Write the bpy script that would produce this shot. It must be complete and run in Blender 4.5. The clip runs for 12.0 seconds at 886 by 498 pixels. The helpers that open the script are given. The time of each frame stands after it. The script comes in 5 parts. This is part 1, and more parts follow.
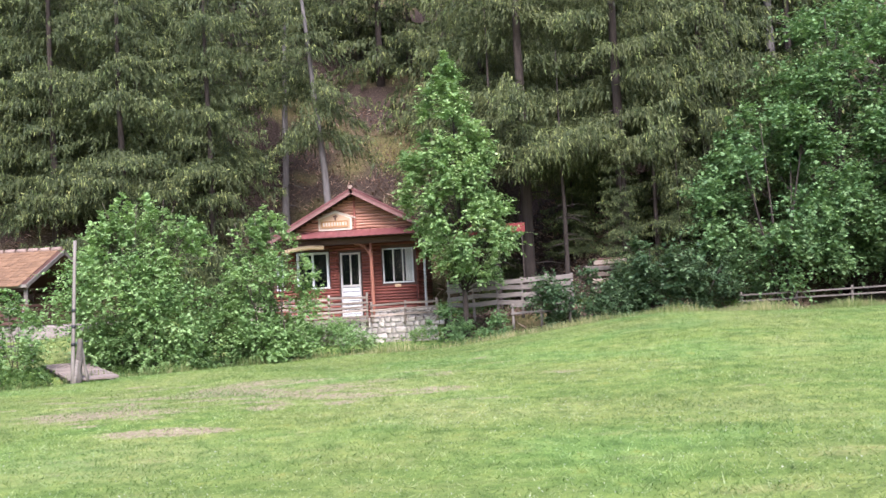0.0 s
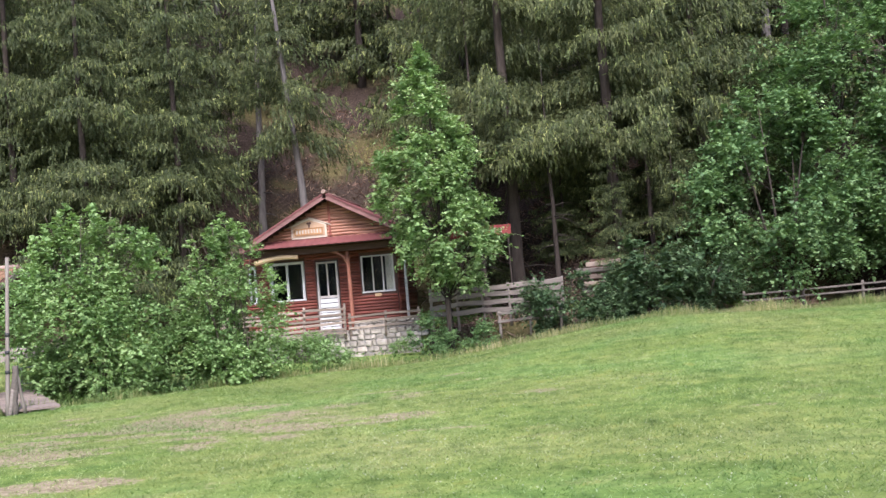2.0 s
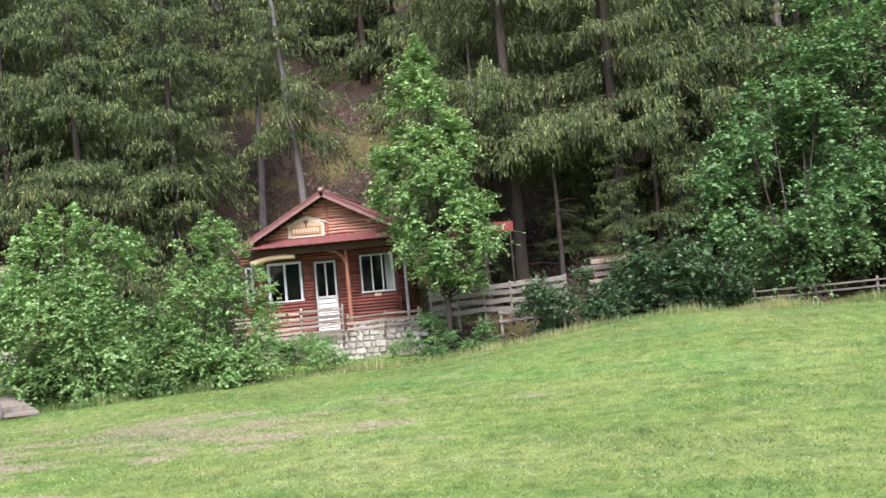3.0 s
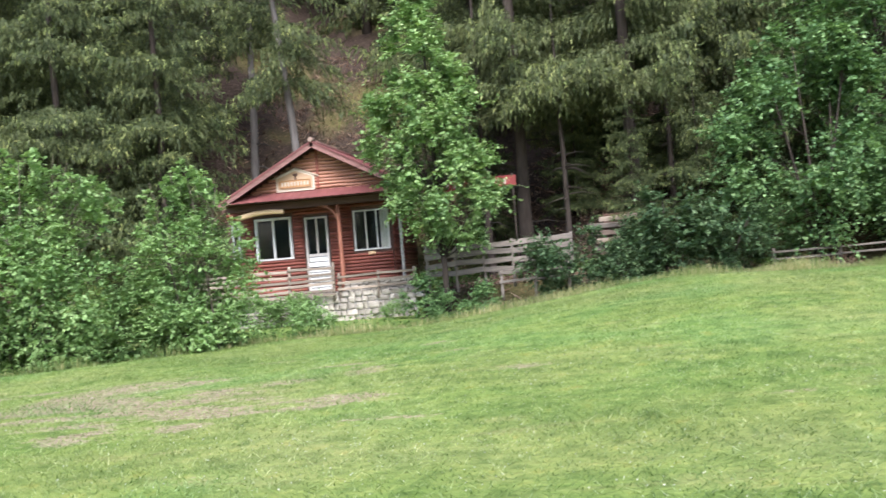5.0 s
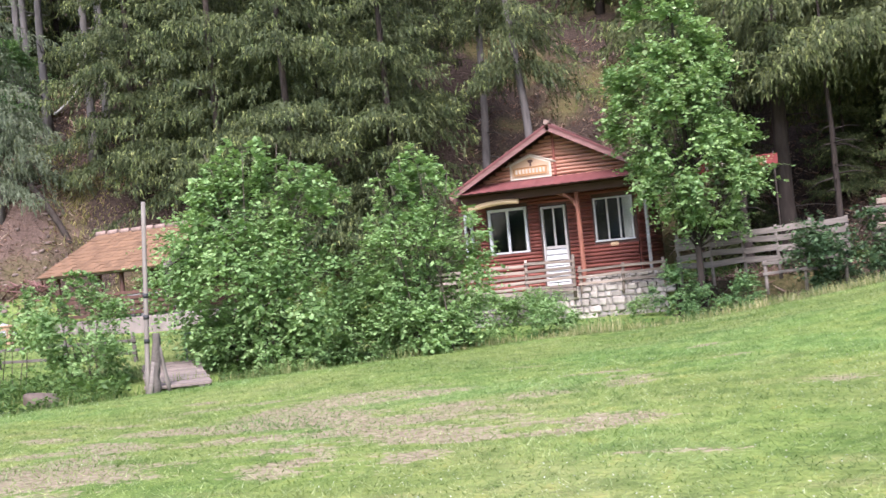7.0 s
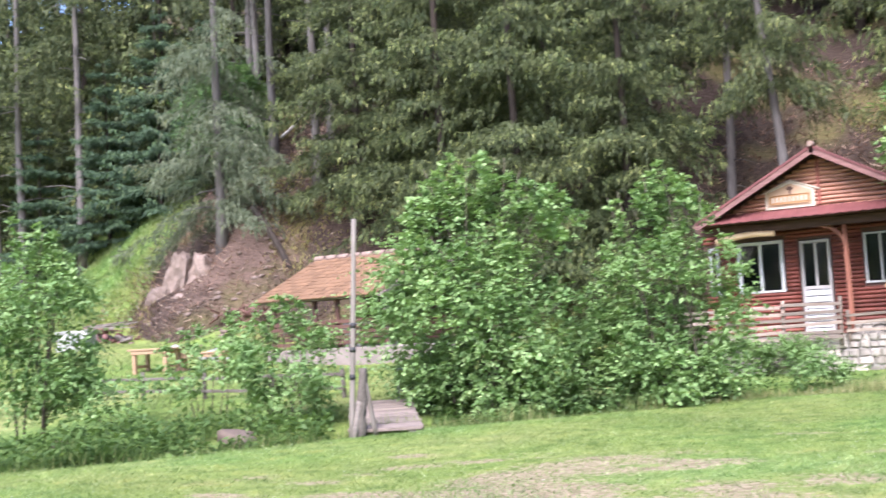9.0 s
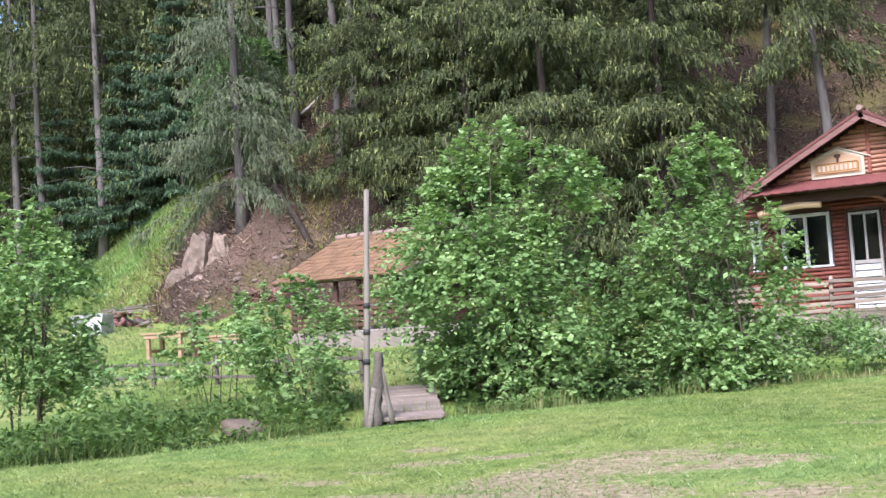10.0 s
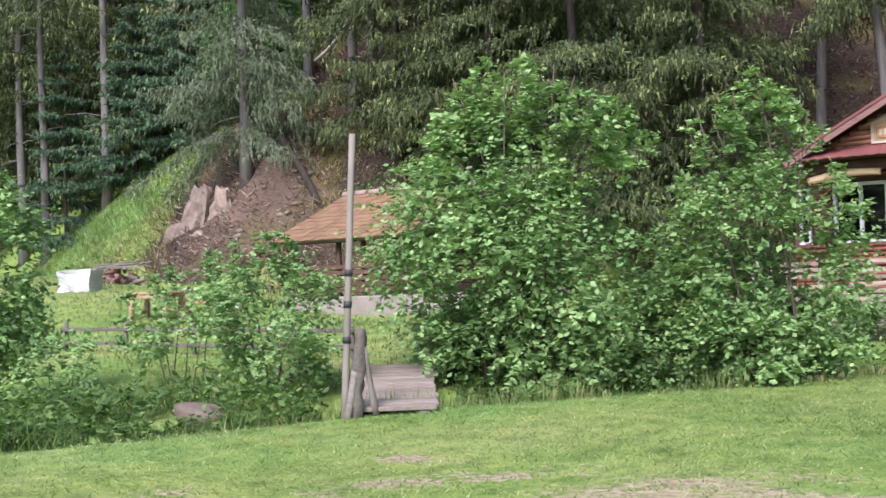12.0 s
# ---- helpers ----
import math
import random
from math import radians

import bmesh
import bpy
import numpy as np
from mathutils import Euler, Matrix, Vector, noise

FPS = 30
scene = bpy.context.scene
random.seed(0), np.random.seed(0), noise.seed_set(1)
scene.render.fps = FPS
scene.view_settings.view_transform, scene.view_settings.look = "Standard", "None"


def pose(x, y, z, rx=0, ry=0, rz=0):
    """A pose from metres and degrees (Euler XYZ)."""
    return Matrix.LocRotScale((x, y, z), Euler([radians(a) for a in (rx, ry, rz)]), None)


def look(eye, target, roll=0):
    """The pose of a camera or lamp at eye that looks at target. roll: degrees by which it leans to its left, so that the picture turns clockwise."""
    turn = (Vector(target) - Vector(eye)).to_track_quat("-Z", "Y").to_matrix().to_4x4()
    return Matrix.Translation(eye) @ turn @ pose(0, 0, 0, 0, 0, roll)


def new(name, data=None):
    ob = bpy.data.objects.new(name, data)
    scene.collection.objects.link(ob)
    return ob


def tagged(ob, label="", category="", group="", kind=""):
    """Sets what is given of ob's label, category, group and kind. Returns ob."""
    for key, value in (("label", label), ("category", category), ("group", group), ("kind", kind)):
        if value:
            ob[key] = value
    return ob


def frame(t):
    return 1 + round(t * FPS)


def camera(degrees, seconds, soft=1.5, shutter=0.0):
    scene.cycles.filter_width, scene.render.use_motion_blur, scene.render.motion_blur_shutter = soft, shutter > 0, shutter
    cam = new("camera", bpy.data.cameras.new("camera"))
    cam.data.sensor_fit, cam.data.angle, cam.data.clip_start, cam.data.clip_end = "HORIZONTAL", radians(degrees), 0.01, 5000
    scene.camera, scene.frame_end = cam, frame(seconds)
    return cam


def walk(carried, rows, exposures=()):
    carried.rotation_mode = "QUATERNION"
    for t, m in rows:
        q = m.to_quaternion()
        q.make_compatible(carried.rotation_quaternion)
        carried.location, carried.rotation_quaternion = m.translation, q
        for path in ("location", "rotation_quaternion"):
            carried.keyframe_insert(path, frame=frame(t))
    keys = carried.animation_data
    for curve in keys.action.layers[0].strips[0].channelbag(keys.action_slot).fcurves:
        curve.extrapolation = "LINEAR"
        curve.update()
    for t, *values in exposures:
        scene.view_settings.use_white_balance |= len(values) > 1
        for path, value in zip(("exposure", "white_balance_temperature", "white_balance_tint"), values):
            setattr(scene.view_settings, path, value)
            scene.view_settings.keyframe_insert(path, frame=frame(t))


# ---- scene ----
cam = camera(42.8, 12.0, 1.5, 0.2)
PATH = [
    (0, (7.665, -37.551, 0.618), (7.445, -35.565, 0.7), -3.0),
    (0.1, (7.657, -37.445, 0.634), (7.439, -35.459, 0.718), -3.1),
    (0.5, (7.639, -37.003, 0.672), (7.425, -35.015, 0.747), -3.5),
    (0.8, (7.805, -36.636, 0.644), (7.585, -34.65, 0.74), -3.4),
    (0.9, (7.879, -36.512, 0.633), (7.655, -34.527, 0.733), -3.4),
    (1, (7.927, -36.39, 0.629), (7.701, -34.405, 0.725), -3.4),
    (1.3, (7.972, -36.039, 0.661), (7.742, -34.054, 0.756), -3.6),
    (1.5, (7.975, -35.801, 0.679), (7.752, -33.815, 0.772), -3.9),
    (1.7, (7.977, -35.552, 0.676), (7.754, -33.566, 0.768), -4.2),
    (2, (8.006, -35.199, 0.665), (7.785, -33.214, 0.757), -4.7),
    (2.5, (8.215, -34.741, 0.653), (7.967, -32.759, 0.748), -5.2),
    (2.7, (8.276, -34.544, 0.648), (8.025, -32.562, 0.744), -5.2),
    (4.3, (8.422, -32.671, 0.604), (8.207, -30.684, 0.666), -4.5),
    (4.4, (8.426, -32.571, 0.602), (8.211, -30.584, 0.665), -4.6),
    (4.5, (8.43, -32.479, 0.598), (8.212, -30.492, 0.639), -4.7),
    (4.6, (8.435, -32.395, 0.59), (8.213, -30.407, 0.61), -4.8),
    (4.7, (8.439, -32.315, 0.58), (8.216, -30.328, 0.604), -4.8),
    (4.8, (8.443, -32.237, 0.566), (8.215, -30.25, 0.592), -4.8),
    (4.9, (8.446, -32.155, 0.551), (8.206, -30.169, 0.58), -4.7),
    (5, (8.447, -32.065, 0.535), (8.172, -30.084, 0.562), -4.7),
    (5.1, (8.442, -31.965, 0.519), (8.119, -29.991, 0.543), -4.7),
    (5.2, (8.43, -31.856, 0.503), (8.062, -29.89, 0.529), -4.7),
    (5.3, (8.412, -31.742, 0.49), (7.991, -29.787, 0.529), -4.7),
    (5.4, (8.389, -31.625, 0.478), (7.901, -29.686, 0.516), -4.8),
    (5.5, (8.365, -31.509, 0.471), (7.802, -29.59, 0.519), -4.9),
    (5.7, (8.314, -31.286, 0.465), (7.693, -29.385, 0.516), -5.1),
    (6, (8.204, -30.959, 0.462), (7.578, -29.06, 0.511), -5.2),
    (6.3, (8.029, -30.616, 0.448), (7.407, -28.716, 0.499), -4.8),
    (6.4, (7.965, -30.497, 0.444), (7.345, -28.596, 0.493), -4.7),
    (6.5, (7.901, -30.375, 0.442), (7.275, -28.476, 0.494), -4.6),
    (6.6, (7.84, -30.251, 0.449), (7.223, -28.35, 0.499), -4.8),
    (6.7, (7.78, -30.127, 0.463), (7.156, -28.227, 0.514), -5.0),
    (8.3, (6.723, -28.212, 0.553), (5.82, -26.43, 0.652), -3.3),
    (8.4, (6.669, -28.094, 0.549), (5.76, -26.316, 0.664), -3.2),
    (8.5, (6.607, -27.98, 0.541), (5.701, -26.202, 0.667), -3.2),
    (8.6, (6.533, -27.872, 0.535), (5.623, -26.095, 0.66), -3.4),
    (8.7, (6.465, -27.76, 0.53), (5.544, -25.989, 0.653), -3.5),
    (8.8, (6.405, -27.643, 0.524), (5.474, -25.879, 0.665), -3.5),
    (8.9, (6.349, -27.522, 0.518), (5.386, -25.775, 0.669), -3.4),
    (9, (6.291, -27.399, 0.511), (5.28, -25.68, 0.661), -3.3),
    (9.1, (6.228, -27.275, 0.503), (5.158, -25.592, 0.645), -3.3),
    (9.2, (6.163, -27.151, 0.494), (5.072, -25.48, 0.636), -3.4),
    (9.3, (6.096, -27.026, 0.486), (5.012, -25.351, 0.628), -3.5),
    (9.4, (6.032, -26.901, 0.481), (4.949, -25.224, 0.612), -3.6),
    (9.5, (5.972, -26.775, 0.479), (4.895, -25.095, 0.612), -3.7),
    (9.6, (5.919, -26.649, 0.479), (4.836, -24.973, 0.611), -3.7),
    (9.7, (5.87, -26.524, 0.48), (4.783, -24.849, 0.604), -3.8),
    (9.8, (5.822, -26.4, 0.482), (4.734, -24.726, 0.603), -3.9),
    (9.9, (5.773, -26.28, 0.486), (4.697, -24.598, 0.612), -3.9),
    (10, (5.72, -26.163, 0.493), (4.658, -24.473, 0.613), -3.8),
    (10.1, (5.661, -26.051, 0.503), (4.591, -24.366, 0.629), -3.6),
    (10.2, (5.597, -25.943, 0.514), (4.53, -24.256, 0.635), -3.3),
    (10.3, (5.534, -25.838, 0.525), (4.464, -24.151, 0.634), -2.9),
    (10.4, (5.472, -25.733, 0.534), (4.404, -24.046, 0.645), -2.6),
    (10.5, (5.417, -25.629, 0.537), (4.35, -23.94, 0.648), -2.4),
    (10.6, (5.37, -25.523, 0.537), (4.297, -23.839, 0.661), -2.3),
    (10.7, (5.327, -25.415, 0.537), (4.253, -23.732, 0.657), -2.3),
    (11, (5.18, -25.067, 0.537), (4.111, -23.381, 0.663), -2.2),
    (11.1, (5.112, -24.941, 0.535), (4.032, -23.261, 0.642), -2.2),
    (11.2, (5.035, -24.812, 0.53), (3.952, -23.134, 0.632), -2.2),
    (11.3, (4.958, -24.683, 0.523), (3.875, -23.004, 0.627), -2.1),
    (11.4, (4.885, -24.556, 0.518), (3.805, -22.875, 0.608), -2.1),
    (11.5, (4.822, -24.436, 0.516), (3.745, -22.753, 0.59), -2.1),
    (11.6, (4.774, -24.324, 0.52), (3.699, -22.639, 0.595), -2.1),
    (11.7, (4.74, -24.218, 0.53), (3.661, -22.536, 0.599), -2.1),
    (11.8, (4.715, -24.118, 0.545), (3.633, -22.437, 0.608), -2.1),
    (12, (4.683, -23.927, 0.584), (3.576, -22.263, 0.64), -2.1),
]
EXPOSURES = [
    (0.0, 1.57, 5930, 22), (0.5, 1.53, 5980, 21), (1.0, 1.73, 5980, 23), (1.5, 1.50, 6030, 22), (2.0, 1.30, 6030, 21), (2.5, 1.50, 6030, 18),
    (4.5, 1.17, 6130, 12), (5.0, 1.47, 6030, 13), (5.5, 1.57, 5930, 18), (6.0, 1.45, 5980, 19), (6.5, 1.45, 5980, 21),
    (8.5, 1.83, 5830, 24), (9.0, 1.75, 5880, 23), (9.5, 1.52, 5930, 18), (10.0, 1.42, 5880, 19), (10.5, 1.64, 5880, 19), (11.0, 1.72, 5880, 19), (11.5, 1.42, 5930, 18), (12.0, 1.27, 5930, 17),
]
walk(cam, [(t, look(eye, target, roll)) for t, eye, target, roll in PATH], EXPOSURES)

# ---- world and light ----
world = bpy.data.worlds.new("overcast_sky")
scene.world = world
world.use_nodes = True
wn = world.node_tree
sky = wn.nodes.new("ShaderNodeTexSky")
sky.sky_type = "NISHITA"
sky.sun_disc = False
sky.sun_elevation = radians(46)
sky.sun_rotation = radians(167)
sky.air_density, sky.dust_density, sky.ozone_density = 1.0, 2.0, 1.5
bg = wn.nodes["Background"]
bg.inputs["Strength"].default_value = 0.122
wn.links.new(sky.outputs["Color"], bg.inputs["Color"])

sun_data = bpy.data.lights.new("sun", "SUN")
sun_data.energy = 2.85
sun_data.angle = radians(28)
sun_data.color = (1.0, 0.97, 0.93)
sun = new("sun", sun_data)
sun.matrix_world = look((9, -49, 41.5), (0, -10, 0))


# ---- materials ----
def mat(name, rough=0.8, metal=0.0, spec=0.3):
    m = bpy.data.materials.new(name)
    m.use_nodes = True
    b = m.node_tree.nodes["Principled BSDF"]
    b.inputs["Roughness"].default_value = rough
    b.inputs["Metallic"].default_value = metal
    b.inputs["Specular IOR Level"].default_value = spec
    return m, m.node_tree, b


def ramp(nt, fac, stops):
    r = nt.nodes.new("ShaderNodeValToRGB")
    e = r.color_ramp.elements
    while len(e) < len(stops):
        e.new(0.5)
    for k, (p, c) in zip(e, stops):
        k.position, k.color = p, (*c, 1)
    nt.links.new(fac, r.inputs["Fac"])
    return r.outputs["Color"]


def noise_tex(nt, scale, detail=4, stretch=None, coords="Object"):
    tc = nt.nodes.new("ShaderNodeTexCoord")
    n = nt.nodes.new("ShaderNodeTexNoise")
    n.inputs["Scale"].default_value = scale
    n.inputs["Detail"].default_value = detail
    src = tc.outputs[coords]
    if stretch:
        mp = nt.nodes.new("ShaderNodeMapping")
        mp.inputs["Scale"].default_value = stretch
        nt.links.new(src, mp.inputs["Vector"])
        src = mp.outputs["Vector"]
    nt.links.new(src, n.inputs["Vector"])
    return n.outputs["Fac"]


def mixc(nt, fac, a, b, kind="MIX"):
    m = nt.nodes.new("ShaderNodeMix")
    m.data_type, m.blend_type = "RGBA", kind
    for src, key in ((fac, 0), (a, 6), (b, 7)):
        if isinstance(src, (int, float)):
            m.inputs[key].default_value = src
        elif isinstance(src, tuple):
            m.inputs[key].default_value = (*src, 1)
        else:
            nt.links.new(src, m.inputs[key])
    return m.outputs[2]


def bump(nt, b, height, strength=0.4, dist=0.02):
    k = nt.nodes.new("ShaderNodeBump")
    k.inputs["Strength"].default_value = strength
    k.inputs["Distance"].default_value = dist
    nt.links.new(height, k.inputs["Height"])
    nt.links.new(k.outputs["Normal"], b.inputs["Normal"])


def plain(name, dark, light, scale=6.0, rough=0.8, stretch=None, metal=0.0, rel=0.35, dist=0.01, rand=0.25, spec=0.3):
    """Two-scale mottled surface with fine relief; each object differs a little in tone."""
    m, nt, b = mat(name, rough, metal, spec)
    n1 = noise_tex(nt, scale, 6, stretch)
    n2 = noise_tex(nt, scale * 0.17, 3, None)
    c1 = ramp(nt, n1, [(0.3, dark), (0.7, light)])
    mid = tuple((p + q) / 2 for p, q in zip(dark, light))
    c2 = ramp(nt, n2, [(0.35, tuple(v * 0.75 for v in mid)), (0.65, tuple(min(1, v * 1.2) for v in mid))])
    col = mixc(nt, 0.4, c1, c2)
    oi = nt.nodes.new("ShaderNodeObjectInfo")
    tone = ramp(nt, oi.outputs["Random"], [(0.0, (1 - rand,) * 3), (1.0, (1.0,) * 3)])
    nt.links.new(mixc(nt, 1.0, col, tone, "MULTIPLY"), b.inputs["Base Color"])
    bump(nt, b, n1, rel, dist)
    return m


def leafy(name, stops, trans=0.35, rough=0.5, patch=0.9, swath=False, deep=False):
    """Leaves: every leaf island has its own tone; some light passes through."""
    m, nt, b = mat(name, rough, 0.0, 0.22)
    geo = nt.nodes.new("ShaderNodeNewGeometry")
    col = ramp(nt, geo.outputs["Random Per Island"], stops)
    big = noise_tex(nt, patch, 3)
    tone = ramp(nt, big, [(0.35, (0.6, 0.68, 0.64) if deep else (0.72, 0.78, 0.72)), (0.65, (1.25, 1.2, 1.1) if deep else (1.15, 1.12, 1.1))])
    col = mixc(nt, 1.0, col, tone, "MULTIPLY")
    if swath:
        tuft, hue = noise_tex(nt, 3.6, 9, (1.1, 0.7, 1)), noise_tex(nt, 0.45, 5, (1.0, 0.8, 1))
        col = mixc(nt, 1.0, col, ramp(nt, tuft, [(0.30, (0.54, 0.60, 0.54)), (0.47, (0.82, 0.83, 0.82)), (0.62, (0.98, 0.96, 0.94)), (0.74, (1.05, 0.92, 0.84))]), "MULTIPLY")
        col = mixc(nt, 1.0, col, ramp(nt, hue, [(0.36, (0.82, 1.0, 0.90)), (0.5, (0.96, 1.02, 0.94)), (0.64, (1.03, 1.02, 1.02))]), "MULTIPLY")
    nt.links.new(col, b.inputs["Base Color"])
    tr = nt.nodes.new("ShaderNodeBsdfTranslucent")
    nt.links.new(mixc(nt, 1.0, col, (1.1, 1.15, 0.7), "MULTIPLY"), tr.inputs["Color"])
    mx = nt.nodes.new("ShaderNodeMixShader")
    mx.inputs["Fac"].default_value = trans
    nt.links.new(b.outputs["BSDF"], mx.inputs[1])
    nt.links.new(tr.outputs["BSDF"], mx.inputs[2])
    nt.links.new(mx.outputs["Shader"], nt.nodes["Material Output"].inputs["Surface"])
    return m


def ground_material():
    """Grass, trodden earth, forest floor (darkened for tree shade) and rock, mixed by the ground's zones."""
    m, nt, b = mat("ground_cover", 0.95, 0.0, 0.1)
    at = nt.nodes.new("ShaderNodeVertexColor")
    at.layer_name = "zone"
    sep = nt.nodes.new("ShaderNodeSeparateColor")
    nt.links.new(at.outputs["Color"], sep.inputs["Color"])
    fine, mid, wide = noise_tex(nt, 14, 10), noise_tex(nt, 1.6, 8, (0.6, 1.4, 1)), noise_tex(nt, 0.22, 6)
    grass = ramp(nt, fine, [(0.32, (0.10, 0.14, 0.034)), (0.5, (0.215, 0.265, 0.066)), (0.68, (0.34, 0.37, 0.12))])
    grass = mixc(nt, 0.5, grass, ramp(nt, mid, [(0.36, (0.11, 0.175, 0.05)), (0.5, (0.22, 0.275, 0.085)), (0.6, (0.31, 0.33, 0.12)), (0.68, (0.36, 0.29, 0.16))]))
    grass = mixc(nt, 0.4, grass, ramp(nt, wide, [(0.38, (0.14, 0.225, 0.045)), (0.5, (0.25, 0.305, 0.078)), (0.62, (0.34, 0.35, 0.135))]))
    tuft, hue = noise_tex(nt, 3.6, 9, (1.1, 0.7, 1)), noise_tex(nt, 0.45, 5, (1.0, 0.8, 1))
    grass = mixc(nt, 1.0, grass, ramp(nt, tuft, [(0.30, (0.50, 0.54, 0.50)), (0.47, (0.70, 0.72, 0.70)), (0.62, (0.86, 0.84, 0.83)), (0.72, (0.93, 0.78, 0.72))]), "MULTIPLY")
    grass = mixc(nt, 1.0, grass, ramp(nt, hue, [(0.36, (0.82, 1.0, 0.90)), (0.5, (0.96, 1.02, 0.94)), (0.64, (1.03, 1.02, 1.02))]), "MULTIPLY")
    dirt = ramp(nt, fine, [(0.3, (0.175, 0.138, 0.08)), (0.7, (0.35, 0.29, 0.185))])
    # forest litter, its tone lowered to stand in for shade under the spruces
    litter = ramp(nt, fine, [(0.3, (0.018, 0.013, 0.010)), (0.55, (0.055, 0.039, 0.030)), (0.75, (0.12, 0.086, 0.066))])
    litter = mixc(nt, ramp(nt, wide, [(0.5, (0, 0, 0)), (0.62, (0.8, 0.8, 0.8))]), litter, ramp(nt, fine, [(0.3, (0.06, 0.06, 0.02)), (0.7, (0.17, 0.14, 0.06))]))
    rock = mixc(nt, 0.5, ramp(nt, mid, [(0.3, (0.055, 0.036, 0.028)), (0.7, (0.145, 0.098, 0.075))]), ramp(nt, fine, [(0.3, (0.035, 0.023, 0.018)), (0.7, (0.175, 0.12, 0.092))]))

    def keyed(channel, soft):
        add = nt.nodes.new("ShaderNodeMath")
        add.operation = "MULTIPLY_ADD"
        add.inputs[1].default_value = soft
        nt.links.new(mixc(nt, 0.55, fine, mid), add.inputs[0])
        nt.links.new(sep.outputs[channel], add.inputs[2])
        return ramp(nt, add.outputs[0], [(0.5 + soft * 0.35, (0, 0, 0)), (0.5 + soft * 0.65, (1, 1, 1))])

    col = mixc(nt, keyed("Red", 1.15), grass, dirt)
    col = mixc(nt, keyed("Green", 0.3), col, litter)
    col = mixc(nt, keyed("Blue", 0.8), col, rock)
    nt.links.new(col, b.inputs["Base Color"])
    bump(nt, b, fine, 0.8, 0.06)
    return m


M_GROUND = ground_material()
M_SIDING = plain("red_stained_log", (0.14, 0.04, 0.028), (0.315, 0.098, 0.066), 7, 0.55, (0.25, 3, 6), rand=0.45)
M_GABLE = plain("brown_varnished_log", (0.27, 0.12, 0.078), (0.64, 0.335, 0.225), 5, 0.6, (0.5, 3, 7), rand=0.5)
M_REDROOF = plain("red_sheet_metal", (0.125, 0.042, 0.04), (0.215, 0.075, 0.068), 3, 0.6, None, 0.0, 0.15)
M_RAKE = plain("brown_red_board", (0.16, 0.078, 0.068), (0.29, 0.15, 0.132), 6, 0.7, (0.4, 1, 3))
M_DARKWOOD = plain("dark_stained_wood", (0.06, 0.03, 0.022), (0.14, 0.07, 0.05), 7, 0.6, (0.3, 3, 3))
M_POST = plain("reddish_peeled_post", (0.24, 0.085, 0.05), (0.40, 0.17, 0.11), 7, 0.6, (2, 2, 0.3))
M_GREYWOOD = plain("weathered_grey_wood", (0.12, 0.10, 0.083), (0.29, 0.25, 0.215), 8, 0.85, (0.3, 3, 3), rand=0.35)
M_BROWNRAIL = plain("weathered_brown_rail", (0.19, 0.145, 0.11), (0.43, 0.35, 0.275), 8, 0.85, (0.3, 3, 3), rand=0.5)
M_OLDRAIL = plain("dark_old_rail", (0.085, 0.07, 0.056), (0.19, 0.165, 0.14), 8, 0.9, (0.3, 3, 3))
M_DECK = plain("pinkish_weathered_plank", (0.16, 0.122, 0.10), (0.35, 0.28, 0.235), 8, 0.85, (0.3, 3, 3), rand=0.3)
M_TWIG = plain("brown_hazel_stem", (0.07, 0.055, 0.04), (0.17, 0.14, 0.105), 8, 0.9, (2, 2, 0.4))
M_PALEWOOD = plain("pale_stripped_wood", (0.125, 0.105, 0.087), (0.26, 0.228, 0.192), 8, 0.75, (1, 1, 0.2), rand=0.2)
M_TAN = plain("fresh_tan_wood", (0.52, 0.35, 0.19), (0.74, 0.54, 0.33), 6, 0.6, (0.3, 3, 3), rand=0.1)
M_BROWNTOP = plain("brown_oiled_plank", (0.28, 0.17, 0.095), (0.48, 0.32, 0.20), 6, 0.6, (0.3, 3, 3))
M_WHITE = plain("white_frame_paint", (0.52, 0.52, 0.50), (0.72, 0.72, 0.69), 4, 0.5, None, rel=0.1, rand=0.1)
M_DOORGREY = plain("greyish_door_paint", (0.34, 0.31, 0.28), (0.55, 0.52, 0.48), 5, 0.6, (2, 2, 0.4), rel=0.2, rand=0.1)
M_WHITEWASH = plain("worn_white_plank", (0.22, 0.20, 0.175), (0.52, 0.49, 0.45), 9, 0.7, (0.4, 2, 2), rand=0.2)
M_CURTAIN = plain("white_curtain", (0.60, 0.57, 0.52), (0.78, 0.75, 0.69), 12, 0.9, (6, 1, 0.3), rand=0.1)
M_STONE = plain("pale_fieldstone", (0.27, 0.235, 0.19), (0.56, 0.51, 0.435), 5, 0.9, None, rel=0.7, dist=0.02, rand=0.45)
M_ROCK = plain("tan_bedrock", (0.14, 0.10, 0.08), (0.36, 0.275, 0.225), 4, 0.95, None, rel=1.0, dist=0.08)
M_MORTAR = plain("grey_mortar", (0.22, 0.21, 0.19), (0.38, 0.36, 0.33), 6, 0.95)
M_CONCRETE = plain("pale_concrete", (0.17, 0.14, 0.12), (0.31, 0.26, 0.225), 3, 0.9, rand=0.15)
M_TILE = plain("orange_clay_tile", (0.15, 0.085, 0.048), (0.29, 0.168, 0.095), 1.6, 0.85, rand=0.3)
M_RIDGE = plain("pale_pink_clay", (0.24, 0.165, 0.13), (0.36, 0.26, 0.21), 5, 0.85)
M_BARK = plain("grey_spruce_bark", (0.085, 0.074, 0.068), (0.22, 0.20, 0.185), 5, 0.95, (2, 2, 0.35), rel=0.9, dist=0.03, rand=0.3)
